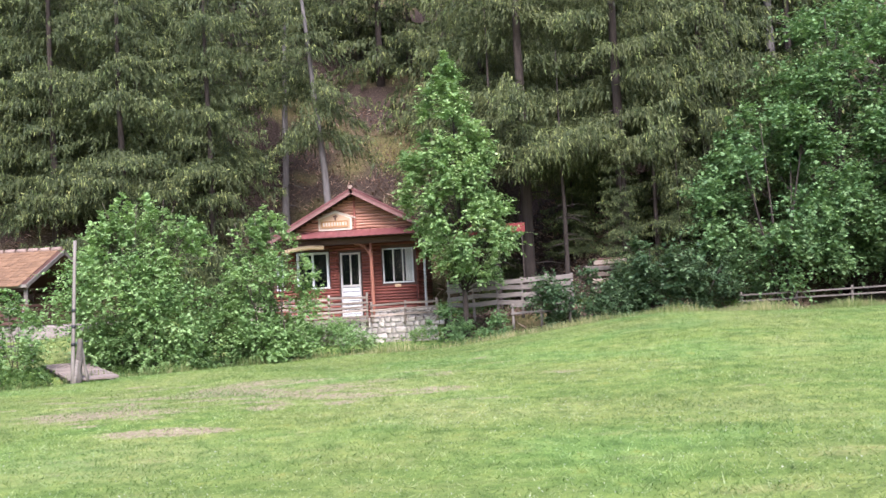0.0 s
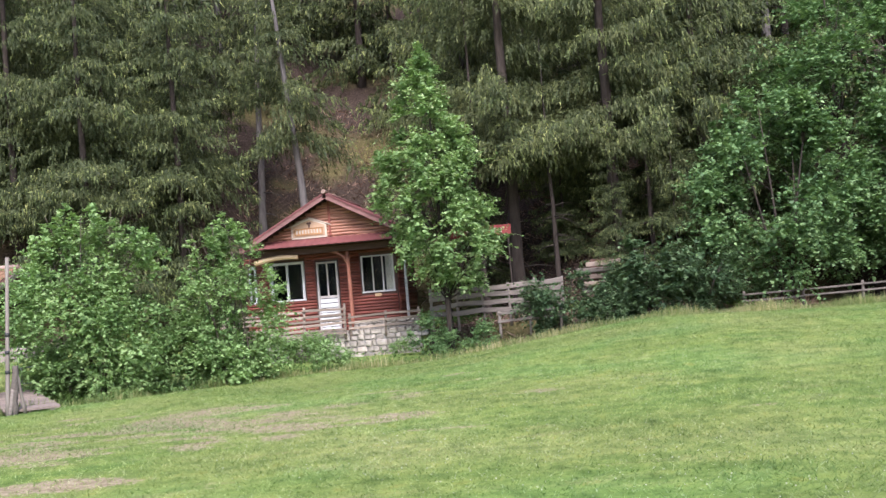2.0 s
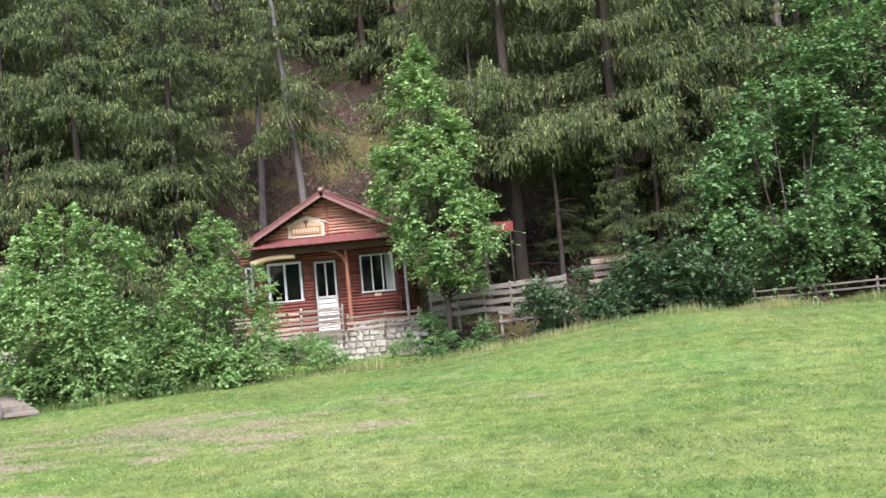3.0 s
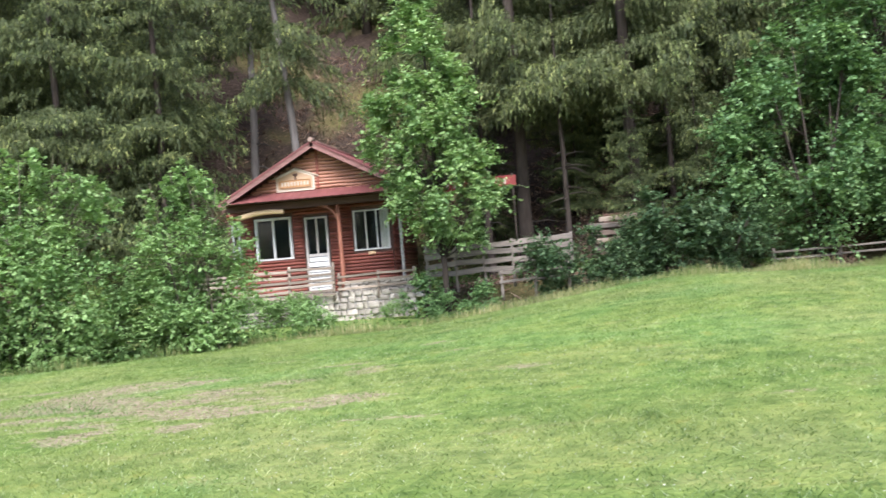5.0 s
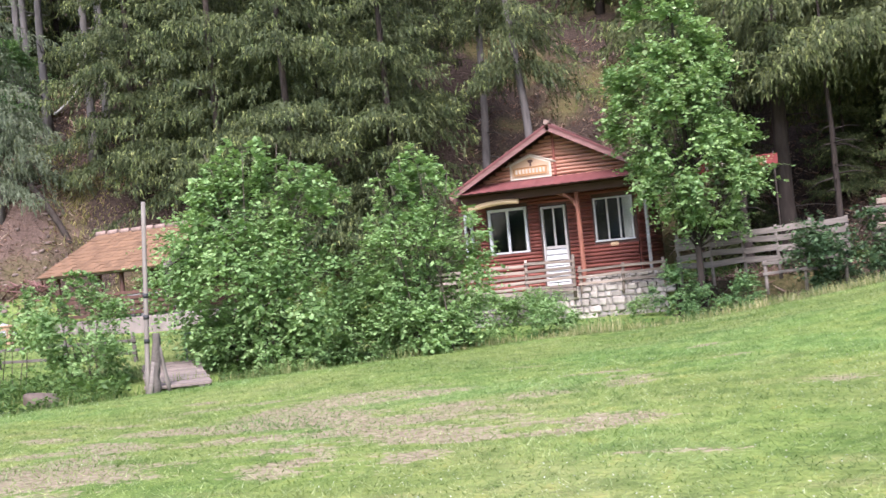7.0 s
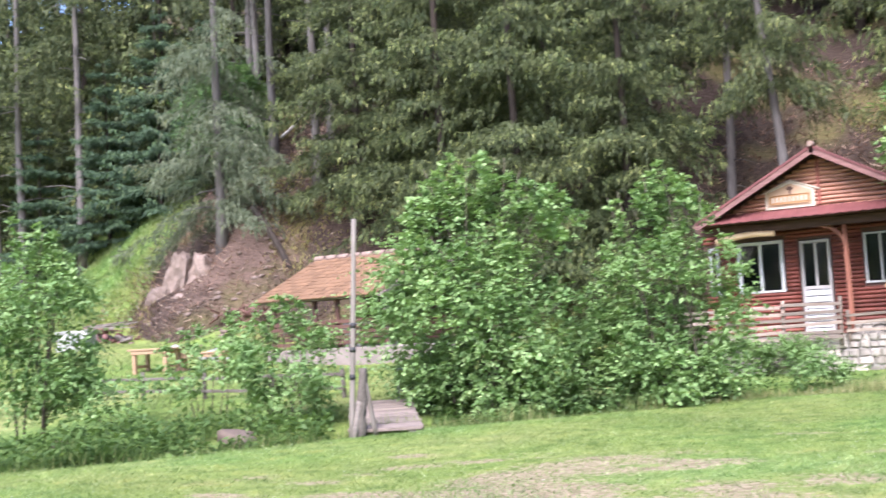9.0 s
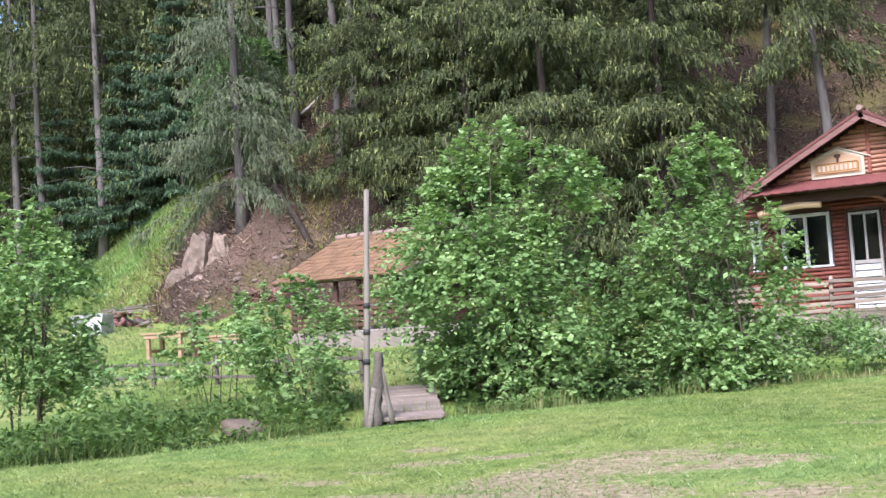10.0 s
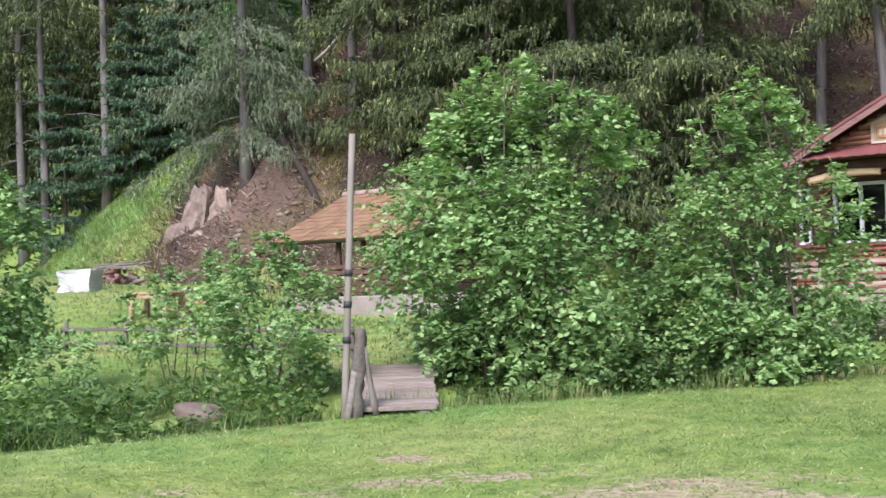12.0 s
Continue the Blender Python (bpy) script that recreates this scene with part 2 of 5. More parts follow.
M_BARKDARK = plain("brown_bark", (0.025, 0.019, 0.015), (0.075, 0.058, 0.047), 6, 0.95, (2, 2, 0.4), rel=0.8, dist=0.02)
M_DEADWOOD = plain("bleached_dead_wood", (0.34, 0.31, 0.28), (0.60, 0.56, 0.51), 6, 0.9)
M_STEEL = plain("grey_painted_steel", (0.20, 0.22, 0.23), (0.34, 0.36, 0.37), 8, 0.5, None, 0.3)
M_BAND = plain("black_rubber_band", (0.02, 0.02, 0.02), (0.05, 0.05, 0.05), 8, 0.6)
M_SHEET = plain("white_plastic_sheet", (0.30, 0.295, 0.27), (0.48, 0.475, 0.45), 2, 0.6, None, rel=0.5, dist=0.05)
M_BOULDER = plain("brown_boulder", (0.085, 0.062, 0.048), (0.21, 0.16, 0.125), 4, 0.95, None, rel=0.9, dist=0.05)
M_SIGNRED = plain("red_sign_paint", (0.15, 0.024, 0.022), (0.24, 0.046, 0.04), 4, 0.55)
M_SIGNWOOD = plain("honey_sign_wood", (0.36, 0.23, 0.14), (0.50, 0.34, 0.22), 5, 0.6, (0.3, 3, 3))
M_SIGNPALE = plain("pale_sign_border", (0.42, 0.35, 0.27), (0.58, 0.50, 0.40), 6, 0.6)
M_LETTER = plain("carved_letter", (0.36, 0.19, 0.085), (0.46, 0.27, 0.13), 6, 0.6)
# dark blue painted in for the unlit room and sky sheen on the panes
M_DARKIN = plain("dim_blue_room_tone", (0.03, 0.038, 0.052), (0.055, 0.068, 0.09), 2, 0.9)

M_HAZEL = leafy("hazel_leaf", [(0.0, (0.159, 0.262, 0.096)), (0.4, (0.212, 0.332, 0.123)), (0.8, (0.270, 0.391, 0.161)), (1.0, (0.329, 0.439, 0.203))], 0.32, 0.62)
M_OAK = leafy("bright_broadleaf", [(0.0, (0.140, 0.235, 0.089)), (0.5, (0.224, 0.342, 0.131)), (0.85, (0.308, 0.426, 0.184)), (1.0, (0.426, 0.515, 0.273))], 0.32, 0.48)
M_DARKLEAF = leafy("dark_broadleaf", [(0.0, (0.040, 0.076, 0.036)), (0.5, (0.068, 0.115, 0.053)), (0.85, (0.105, 0.165, 0.077)), (1.0, (0.19, 0.255, 0.14))], 0.28, 0.5)
M_MAPLE = leafy("green_maple_leaf", [(0.0, (0.084, 0.156, 0.065)), (0.5, (0.138, 0.233, 0.096)), (0.85, (0.210, 0.326, 0.137)), (1.0, (0.300, 0.422, 0.208))], 0.3, 0.5)
M_NEEDLE = leafy("spruce_needle", [(0.0, (0.040, 0.053, 0.021)), (0.6, (0.063, 0.079, 0.030)), (1.0, (0.094, 0.11, 0.044))], 0.1, 0.6, 1.7, deep=True)
M_TIP = leafy("spruce_new_growth", [(0.0, (0.115, 0.148, 0.052)), (0.6, (0.165, 0.195, 0.070)), (1.0, (0.25, 0.265, 0.105))], 0.2, 0.6, 1.7, deep=True)
M_OLIVE = leafy("olive_spruce_needle", [(0.0, (0.050, 0.063, 0.024)), (0.6, (0.078, 0.092, 0.036)), (1.0, (0.11, 0.124, 0.05))], 0.12, 0.6, 1.7, deep=True)
M_LICHEN = leafy("greyish_spruce_needle", [(0.0, (0.075, 0.092, 0.055)), (0.6, (0.12, 0.142, 0.086)), (1.0, (0.18, 0.20, 0.13))], 0.18, 0.65, 1.3)
M_FIRTIP = leafy("young_fir_shoot", [(0.0, (0.062, 0.108, 0.05)), (0.6, (0.095, 0.15, 0.068)), (1.0, (0.14, 0.20, 0.095))], 0.15, 0.6, 1.3)
M_FIR = leafy("young_fir_needle", [(0.0, (0.030, 0.056, 0.034)), (0.6, (0.054, 0.09, 0.052)), (1.0, (0.085, 0.13, 0.075))], 0.1, 0.6, 1.3)
M_BLADE = leafy("meadow_grass", [(0.0, (0.17, 0.235, 0.078)), (0.5, (0.25, 0.315, 0.112)), (0.8, (0.34, 0.40, 0.17)), (1.0, (0.56, 0.58, 0.36))], 0.5, 0.6, 0.5, True)
M_TALL = leafy("tall_seeding_grass", [(0.0, (0.10, 0.16, 0.045)), (0.5, (0.18, 0.235, 0.08)), (0.85, (0.27, 0.28, 0.12)), (1.0, (0.44, 0.40, 0.22))], 0.4, 0.7)
M_FARGRASS = leafy("far_meadow_blade", [(0.0, (0.15, 0.20, 0.075)), (0.5, (0.205, 0.26, 0.10)), (1.0, (0.30, 0.33, 0.16))], 0.45, 0.6, 0.5)
M_STRAW = leafy("dry_seed_stalk", [(0.0, (0.20, 0.22, 0.08)), (0.5, (0.34, 0.31, 0.15)), (1.0, (0.54, 0.48, 0.30))], 0.35, 0.8)
M_WEED = leafy("lush_weed", [(0.0, (0.06, 0.108, 0.032)), (0.6, (0.108, 0.178, 0.05)), (1.0, (0.18, 0.265, 0.08))], 0.35, 0.55)
M_PETAL = plain("creamy_petal", (0.62, 0.63, 0.48), (0.80, 0.80, 0.68), 3, 0.6)

gm, gt, gb = mat("window_glass", 0.04, 0.0, 0.6)
gb.inputs["Base Color"].default_value = (0.75, 0.80, 0.80, 1)
gb.inputs["Transmission Weight"].default_value = 1.0
gb.inputs["IOR"].default_value = 1.28
M_GLASS = gm


# ---- mesh helpers ----
def link(name, me, parent=None, label=""):
    ob = new(name, me)
    if parent is not None:
        ob.parent = parent
    if label:
        tagged(ob, label)
    return ob


def part(name, bm, material, parent, label=""):
    """Links a bmesh as one mesh object under a thing or a part."""
    me = bpy.data.meshes.new(name)
    bm.to_mesh(me)
    bm.free()
    for m in material if isinstance(material, (list, tuple)) else (material,):
        me.materials.append(m)
    return link(name, me, parent, label)


def empty(name, at=(0, 0, 0), turn=0.0):
    ob = new(name)
    ob.empty_display_size = 0.2
    ob.matrix_basis = pose(*at, 0, 0, turn)
    return ob


def slab(bm, x0, x1, y0, y1, z0, z1, bevel=0.008, m=None):
    """A box with softened edges."""
    r = bmesh.ops.create_cube(bm, size=1.0)
    vs = r["verts"]
    t = Matrix.Translation(((x0 + x1) / 2, (y0 + y1) / 2, (z0 + z1) / 2)) @ Matrix.Diagonal((x1 - x0, y1 - y0, z1 - z0, 1))
    bmesh.ops.transform(bm, matrix=(m or Matrix()) @ t, verts=vs)
    if bevel:
        es = list({e for v in vs for e in v.link_edges})
        bmesh.ops.bevel(bm, geom=es, offset=bevel, segments=1, affect="EDGES")
    return bm


def box(x0, x1, y0, y1, z0, z1, bevel=0.008, m=None):
    return slab(bmesh.new(), x0, x1, y0, y1, z0, z1, bevel, m)


def tube(bm, pts, radii, sides=8, wob=0.0, rng=random):
    """A tapered, slightly uneven round limb along points."""
    rings = []
    for i, p in enumerate(pts):
        p = Vector(p)
        d = (Vector(pts[min(i + 1, len(pts) - 1)]) - Vector(pts[max(i - 1, 0)])).normalized()
        u = d.cross(Vector((0.31, 0.95, 0.07))).normalized()
        v = d.cross(u)
        rings.append([bm.verts.new(p + radii[i] * (1 + wob * rng.uniform(-1, 1)) * (math.cos(a) * u + math.sin(a) * v)) for a in (k * math.tau / sides for k in range(sides))])
    for a, b in zip(rings, rings[1:]):
        for k in range(sides):
            bm.faces.new((a[k], a[(k + 1) % sides], b[(k + 1) % sides], b[k])).smooth = True
    bm.faces.new(rings[0][::-1])
    bm.faces.new(rings[-1])
    return bm


def rod(a, b, r0, r1=None, sides=8, wob=0.03, seg=3, bend=(0, 0, 0), rng=random):
    a, b, bend = Vector(a), Vector(b), Vector(bend)
    r1 = r0 if r1 is None else r1
    ts = [i / seg for i in range(seg + 1)]
    return tube(bmesh.new(), [a.lerp(b, t) + bend * math.sin(math.pi * t) for t in ts], [r0 + (r1 - r0) * t for t in ts], sides, wob, rng)


def raw(name, verts, tris, material, face_mats=None, sizes=3):
    """A mesh straight from numpy arrays of triangles."""
    me = bpy.data.meshes.new(name)
    verts, tris = np.asarray(verts, np.float32), np.asarray(tris, np.int32)
    me.vertices.add(len(verts))
    me.vertices.foreach_set("co", verts.ravel())
    me.loops.add(tris.size)
    me.loops.foreach_set("vertex_index", tris.ravel())
    me.polygons.add(len(tris))
    me.polygons.foreach_set("loop_start", np.arange(0, tris.size, tris.shape[1], dtype=np.int32))
    for m in material if isinstance(material, (list, tuple)) else (material,):
        me.materials.append(m)
    if face_mats is not None:
        me.polygons.foreach_set("material_index", np.asarray(face_mats, np.int32))
    me.update(calc_edges=True)
    return me


def unit(a):
    return a / np.maximum(np.linalg.norm(a, axis=-1, keepdims=True), 1e-9)


def blades(base, along, side, length, width, fold=0.0, belly=0.45):
    """Pointed leaves: base, two belly points, tip; two triangles each, folded at the rib."""
    n = len(base)
    length, width = np.reshape(length, (-1, 1)), np.reshape(width, (-1, 1))
    nrm = np.cross(along, side)
    mid = base + along * length * belly
    v = np.stack([base, mid + side * width / 2 + nrm * width * fold, base + along * length, mid - side * width / 2 + nrm * width * fold], 1).reshape(-1, 3)
    k = np.arange(n)[:, None] * 4
    t = np.concatenate([k + np.array([[0, 1, 2]]), k + np.array([[0, 2, 3]])], 1).reshape(-1, 3)
    return v, t


def across(along, rng):
    r = unit(rng.normal(size=along.shape))
    return unit(np.cross(along, r))


# ---- the lie of the land ----
EDGE_X = (-60, -12, -4.5, -3.0, -1.4, 1.3, 5, 10, 16, 25, 60)
EDGE_Y = (-70, -27, -18, -14.2, -12.3, -8.9, -6.4, -5.6, -4.2, -2.0, 4)
FOOT_X = (-60, -36, -30, -24, -18, -13, -9, -6, -2, 5, 8, 12, 60)
FOOT_Y = (12, 5.0, 2.5, -0.5, -2.6, -0.6, -0.2, 2.6, 4.4, 4.4, 1.2, 1.0, 8)


def smooth(a, b, v):
    t = np.clip((v - a) / (b - a), 0, 1)
    return t * t * (3 - 2 * t)


def wave(x, y):
    return 0.5 * np.sin(x * 0.9 + 1.3 * np.sin(y * 0.53)) + 0.5 * np.sin(y * 1.1 + 0.7 * x + 1.7)


def height(x, y):
    x, y = np.asarray(x, float), np.asarray(y, float)
    edge, foot = np.interp(x, EDGE_X, EDGE_Y), np.interp(x, FOOT_X, FOOT_Y)
    d = y - edge
    lawn = -0.83 + 0.66 * smooth(3, 11, x) * smooth(-24, -8, y) + 0.025 * wave(x * 0.8, y * 0.8) - 0.14 * smooth(9, 15, x) * smooth(-24, -8, y)
    far = -0.80 + (0.10 * np.clip(y + 14, 0, 10) + 0.07 * np.clip(-x - 12, 0, 14) * smooth(-12, -6, y)) * (1 - smooth(-6, -3.5, x)) + 0.02 * wave(x, y)
    terrace = smooth(-1.60, -1.40, y) * smooth(-3.6, -2.8, x) * (1 - smooth(9, 14, x)) * 0.66
    right = smooth(5, 11, x) * 0.55
    far = far + terrace + right * (1 - terrace)
    z = lawn + (far - lawn) * smooth(0.0, 3.0, d)
    z = z - 0.55 * np.exp(-(((d - 1.7) / 0.9) ** 2)) * (1 - 0.6 * smooth(6, 12, x))
    z = z - 0.30 * np.exp(-(((x + 9.8) / 3.0) ** 2) - ((y + 5.0) / 2.2) ** 2)
    up = np.clip(y - foot, 0, None)
    hill = 0.95 * np.minimum(up, 4) + 0.72 * np.clip(up - 4, 0, 60) + (0.2 * wave(x * 0.7, y * 0.6) + 0.14 * wave(x * 2.3 + 1, y * 1.9) + 0.07 * wave(x * 5.1, y * 4.7)) * smooth(0.3, 2, up)
    return z + hill


PATCHES = [
    (1.0, -22.2, 1.3, 0.7, 0.74), (2.9, -24.6, 1.0, 0.45, 0.72), (1.9, -17.7, 1.5, 0.6, 0.28), (4.2, -20.6, 0.6, 0.35, 0.6),
    (5.5, -20.1, 0.7, 0.3, 0.5), (1.9, -18.9, 0.8, 0.4, 0.52), (1.7, -16.6, 1.2, 0.5, 0.30), (2.4, -16.3, 0.7, 0.4, 0.30), (0.5, -19.3, 0.7, 0.4, 0.48),
]
prng = random.Random(15)
PATCHES += [(prng.gauss(2.6, 2.4), prng.gauss(-19.4, 2.6), prng.uniform(0.25, 0.62), prng.uniform(0.2, 0.38), prng.uniform(0.3, 0.52)) for _ in range(75)]


def build_ground():
    def axis(lo, hi, step, far):
        inner = np.arange(lo, hi + step / 2, step)
        k = np.array([1.5, 4, 9, 18, 36, 80, 180, 400])
        k = k[k < far]
        return np.concatenate([lo - k[::-1], inner, hi + k])

    xs, ys = axis(-36, 28, 0.32, 600), axis(-40, 26, 0.32, 600)
    gx, gy = np.meshgrid(xs, ys)
    gz = height(gx, gy)
    v = np.stack([gx, gy, gz], -1).reshape(-1, 3)
    nx, ny = len(xs), len(ys)
    i = (np.arange(ny - 1)[:, None] * nx + np.arange(nx - 1)).ravel()
    me = raw("ground", v, np.stack([i, i + 1, i + nx + 1, i + nx], 1), M_GROUND)
    me.polygons.foreach_set("use_smooth", np.ones(len(i), bool))
    x, y = v[:, 0], v[:, 1]
    dirt = np.zeros(len(v))
    worn = 0.23 * np.exp(-(((x - 2.4) / 3.5) ** 2) - ((y + 19.3) / 3.4) ** 2)
    for px, py, rx, ry, k in PATCHES:
        q = ((x - px) / rx) ** 2 + ((y - py) / ry) ** 2
        dirt = np.maximum(dirt, k * np.exp(-q))
    foot = np.interp(x, FOOT_X, FOOT_Y)
    up = y - foot
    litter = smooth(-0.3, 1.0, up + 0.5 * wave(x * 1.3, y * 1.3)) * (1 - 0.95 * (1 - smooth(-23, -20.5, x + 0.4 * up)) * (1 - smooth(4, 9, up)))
    # paints the dark litter tone beside the cabin where the trees' shade falls
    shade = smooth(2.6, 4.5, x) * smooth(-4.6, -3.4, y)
    rock = np.exp(-(((x + 18.0) / 3.6) ** 2) - ((y - 0.6) / 3.0) ** 2) * 0.66
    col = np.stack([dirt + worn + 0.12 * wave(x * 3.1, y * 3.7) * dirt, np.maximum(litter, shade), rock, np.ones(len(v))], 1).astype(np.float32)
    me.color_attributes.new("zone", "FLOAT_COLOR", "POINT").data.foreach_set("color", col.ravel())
    ob = new("ground", me)
    return tagged(ob, "mown green meadow with bare patches rising into wooded hillside", "ground", kind="structure")


build_ground()


# ---- the cabin ----
def log_row(x0, x1, z, r, y, rough=0.0):
    """One half-round log board lying along x, proud of the wall plane y; rough logs bow and swell along their length."""
    bm = bmesh.new()
    prof = [(0.0, -r), (-0.040, -r * 0.74), (-0.062, 0.0), (-0.040, r * 0.74), (0.0, r)]
    n = max(1, int((x1 - x0) / 0.35)) if rough else 1
    ends = []
    for i in range(n + 1):
        x = x0 + (x1 - x0) * i / n
        sway, fat = rough * noise.noise(Vector((x * 1.3, z * 9, y))), 1 + 8 * rough * noise.noise(Vector((x * 2.1 + 7, z * 11, y)))
        ends.append([bm.verts.new((x, y + p * fat, z + sway + q * fat)) for p, q in prof])
    for a, b in zip(ends, ends[1:]):
        for k in range(4):
            bm.faces.new((a[k], a[k + 1], b[k + 1], b[k])).smooth = True
    bm.faces.new(ends[0][::-1])
    bm.faces.new(ends[-1])
    bmesh.ops.recalc_face_normals(bm, faces=bm.faces)
    return bm


def window(parent, x0, x1, z0, z1, y, lights=2, bar=0.055, sash=0.03):
    """A white casement with its panes, standing in the wall opening."""
    w = link("window", None, parent)
    for n, b in (("frame_side", (x0, x0 + bar, z0, z1)), ("frame_side", (x1 - bar, x1, z0, z1)), ("frame_head", (x0 + bar, x1 - bar, z1 - bar, z1)), ("frame_sill", (x0 - 0.02, x1 + 0.02, z0 - 0.05, z0))):
        part(n, box(b[0], b[1], y - 0.05, y + 0.06, b[2], b[3], 0.006), M_WHITE, w)
    wide = (x1 - x0 - 2 * bar) / lights
    for i in range(1, lights):
        c = x0 + bar + i * wide
        part("mullion", box(c - bar * 0.45, c + bar * 0.45, y - 0.045, y + 0.05, z0, z1 - bar, 0.005), M_WHITE, w)
    for i in range(lights):
        a = x0 + bar + i * wide
        part("pane", box(a, a + wide, y + 0.008, y + 0.014, z0, z1 - bar, 0), M_GLASS, w).visible_shadow = False
    return w


def cabin():
    c = tagged(empty("cabin"), "small red-stained log cabin with a gabled tin roof and porch", "cabin")
    x0, x1, yb, top = -2.32, 2.56, 4.0, 2.72
    # walls with real openings: window, door, window
    holes = [(-1.52, -0.38, 1.08, 2.31), (-2.22, -1.95, 1.08, 2.25), (-0.03, 0.71, 0.0, 2.25), (1.43, 2.50, 1.15, 2.31)]
    cuts = sorted({x0, x1, *[v for h in holes for v in h[:2]]})
    for a, b in zip(cuts, cuts[1:]):
        h = [q for q in holes if q[0] <= a and q[1] >= b]
        spans = [(-0.1, h[0][2]), (h[0][3], top)] if h else [(-0.1, top)]
        for za, zb in spans:
            if zb - za > 0.02:
                part("front_wall", box(a, b, 0.0, 0.14, za, zb, 0), M_DARKWOOD, c)
    part("side_wall", box(x0, x0 + 0.14, 0.144, yb - 0.144, -0.1, top, 0), M_SIDING, c)
    part("side_wall", box(x1 - 0.14, x1, 0.144, yb - 0.144, -0.1, top, 0), M_SIDING, c)
    part("back_wall", box(x0, x1, yb - 0.14, yb, -0.1, top, 0), M_SIDING, c)
    part("floor_boards", box(x0 + 0.14, x1 - 0.14, 0.144, yb - 0.144, -0.1, 0.0, 0), M_DARKWOOD, c)
    # ceiling and divider carry the room's darkness in their colour
    part("ceiling_boards", box(x0 + 0.14, x1 - 0.14, 0.144, yb - 0.144, 2.60, 2.66, 0), M_DARKIN, c)
    part("room_divider", box(x0 + 0.14, x1 - 0.14, 2.2, 2.3, 0.0, 2.6, 0), M_DARKIN, c)
    step = 0.097
    z = 0.03
    while z < top - 0.04:
        free = [(x0, x1)]
        for h in holes:
            if h[2] - 0.06 < z < h[3] + 0.05:
                free = [s for a, b in free for s in ((a, min(b, h[0] - 0.03)), (max(a, h[1] + 0.03), b)) if s[1] - s[0] > 0.08]
        for a, b in free:
            part("siding_log", log_row(a, b, z, step * 0.48, -0.002, 0.012), M_SIDING, c)
        z += step
    # side logs along the visible flank
    for i in range(27):
        b = log_row(0.1, yb - 0.05, 0.03 + i * step, step * 0.5, 0.0)
        bmesh.ops.transform(b, matrix=Matrix.Translation((x1, 0, 0)) @ Matrix.Rotation(math.pi / 2, 4, "Z"), verts=b.verts)
        part("siding_log", b, M_SIDING, c)

    # gable over the porch
    ridge_x, ridge_z, half, eave = 0.75, 4.24, 2.82, 2.70
    slope = (ridge_z - eave) / half
    gy = -0.93
    bm = bmesh.new()
    tri = [(ridge_x - half + 0.47, 2.72), (ridge_x + half - 0.47, 2.72), (ridge_x + half - 0.47, 2.84), (ridge_x, ridge_z - 0.12), (ridge_x - half + 0.47, 2.84)]
    fr = [bm.verts.new((p, gy, q)) for p, q in tri]
    bk = [bm.verts.new((p, gy + 0.1, q)) for p, q in tri]
    bm.faces.new(fr)
    bm.faces.new(bk[::-1])
    for k in range(5):
        bm.faces.new((fr[k], bk[k], bk[(k + 1) % 5], fr[(k + 1) % 5]))
    bmesh.ops.recalc_face_normals(bm, faces=bm.faces)
    part("gable_wall", bm, M_DARKWOOD, c)
    z = 2.90
    while z < ridge_z - 0.2:
        w = (ridge_z - 0.16 - z) / slope
        part("gable_log", log_row(ridge_x - w, ridge_x + w, z, step * 0.47, gy - 0.002, 0.028), M_GABLE, c)
        z += step
    part("gable_post", box(ridge_x - 0.035, ridge_x + 0.035, gy - 0.09, gy - 0.045, 2.95, ridge_z - 0.12, 0.006), M_SIDING, c)
    # pent strip of ribbed sheet under the gable
    bm = bmesh.new()
    n = 66
    xa, xb = ridge_x - 2.72, ridge_x + 2.72
    rows = []
    for (y, zz) in ((gy - 0.045, 2.925), (-1.46, 2.70), (-1.46, 2.685), (gy - 0.045, 2.905)):
        rows.append([bm.verts.new((xa + (xb - xa) * i / n, y, zz + (0.014 if i % 3 == 0 else 0.0))) for i in range(n + 1)])
    for a, b in zip(rows, rows[1:] + rows[:1]):
        for i in range(n):
            bm.faces.new((a[i], a[i + 1], b[i + 1], b[i]))
    bmesh.ops.recalc_face_normals(bm, faces=bm.faces)
    part("porch_roof", bm, M_REDROOF, c, "narrow ribbed red metal porch roof")
    # two roof planes of sheet metal with standing ribs, barge boards and cap
    for sgn in (-1, 1):
        L = math.hypot(half, ridge_z - eave)
        ang = math.atan(slope)
        m = Matrix.Translation((ridge_x, 0, ridge_z)) @ (Matrix.Diagonal((sgn, 1, 1, 1)) @ Matrix.Rotation(ang, 4, "Y"))
        bm = bmesh.new()
        ny = 60
        y0, y1 = -1.42, yb + 0.3
        top_row = [[bm.verts.new(m @ Vector((u, y0 + (y1 - y0) * i / ny, (0.022 if i % 4 == 0 else 0.0)))) for i in range(ny + 1)] for u in (0, L)]
        low_row = [[bm.verts.new(m @ Vector((u, y0 + (y1 - y0) * i / ny, -0.05))) for i in range(ny + 1)] for u in (0, L)]
        for i in range(ny):
            bm.faces.new((top_row[0][i], top_row[0][i + 1], top_row[1][i + 1], top_row[1][i]))
            bm.faces.new((low_row[0][i], low_row[1][i], low_row[1][i + 1], low_row[0][i + 1]))
            bm.faces.new((top_row[1][i], top_row[1][i + 1], low_row[1][i + 1], low_row[1][i]))
        bm.faces.new((top_row[0][0], top_row[1][0], low_row[1][0], low_row[0][0]))
        bm.faces.new((top_row[0][ny], low_row[0][ny], low_row[1][ny], top_row[1][ny]))
        bmesh.ops.recalc_face_normals(bm, faces=bm.faces)
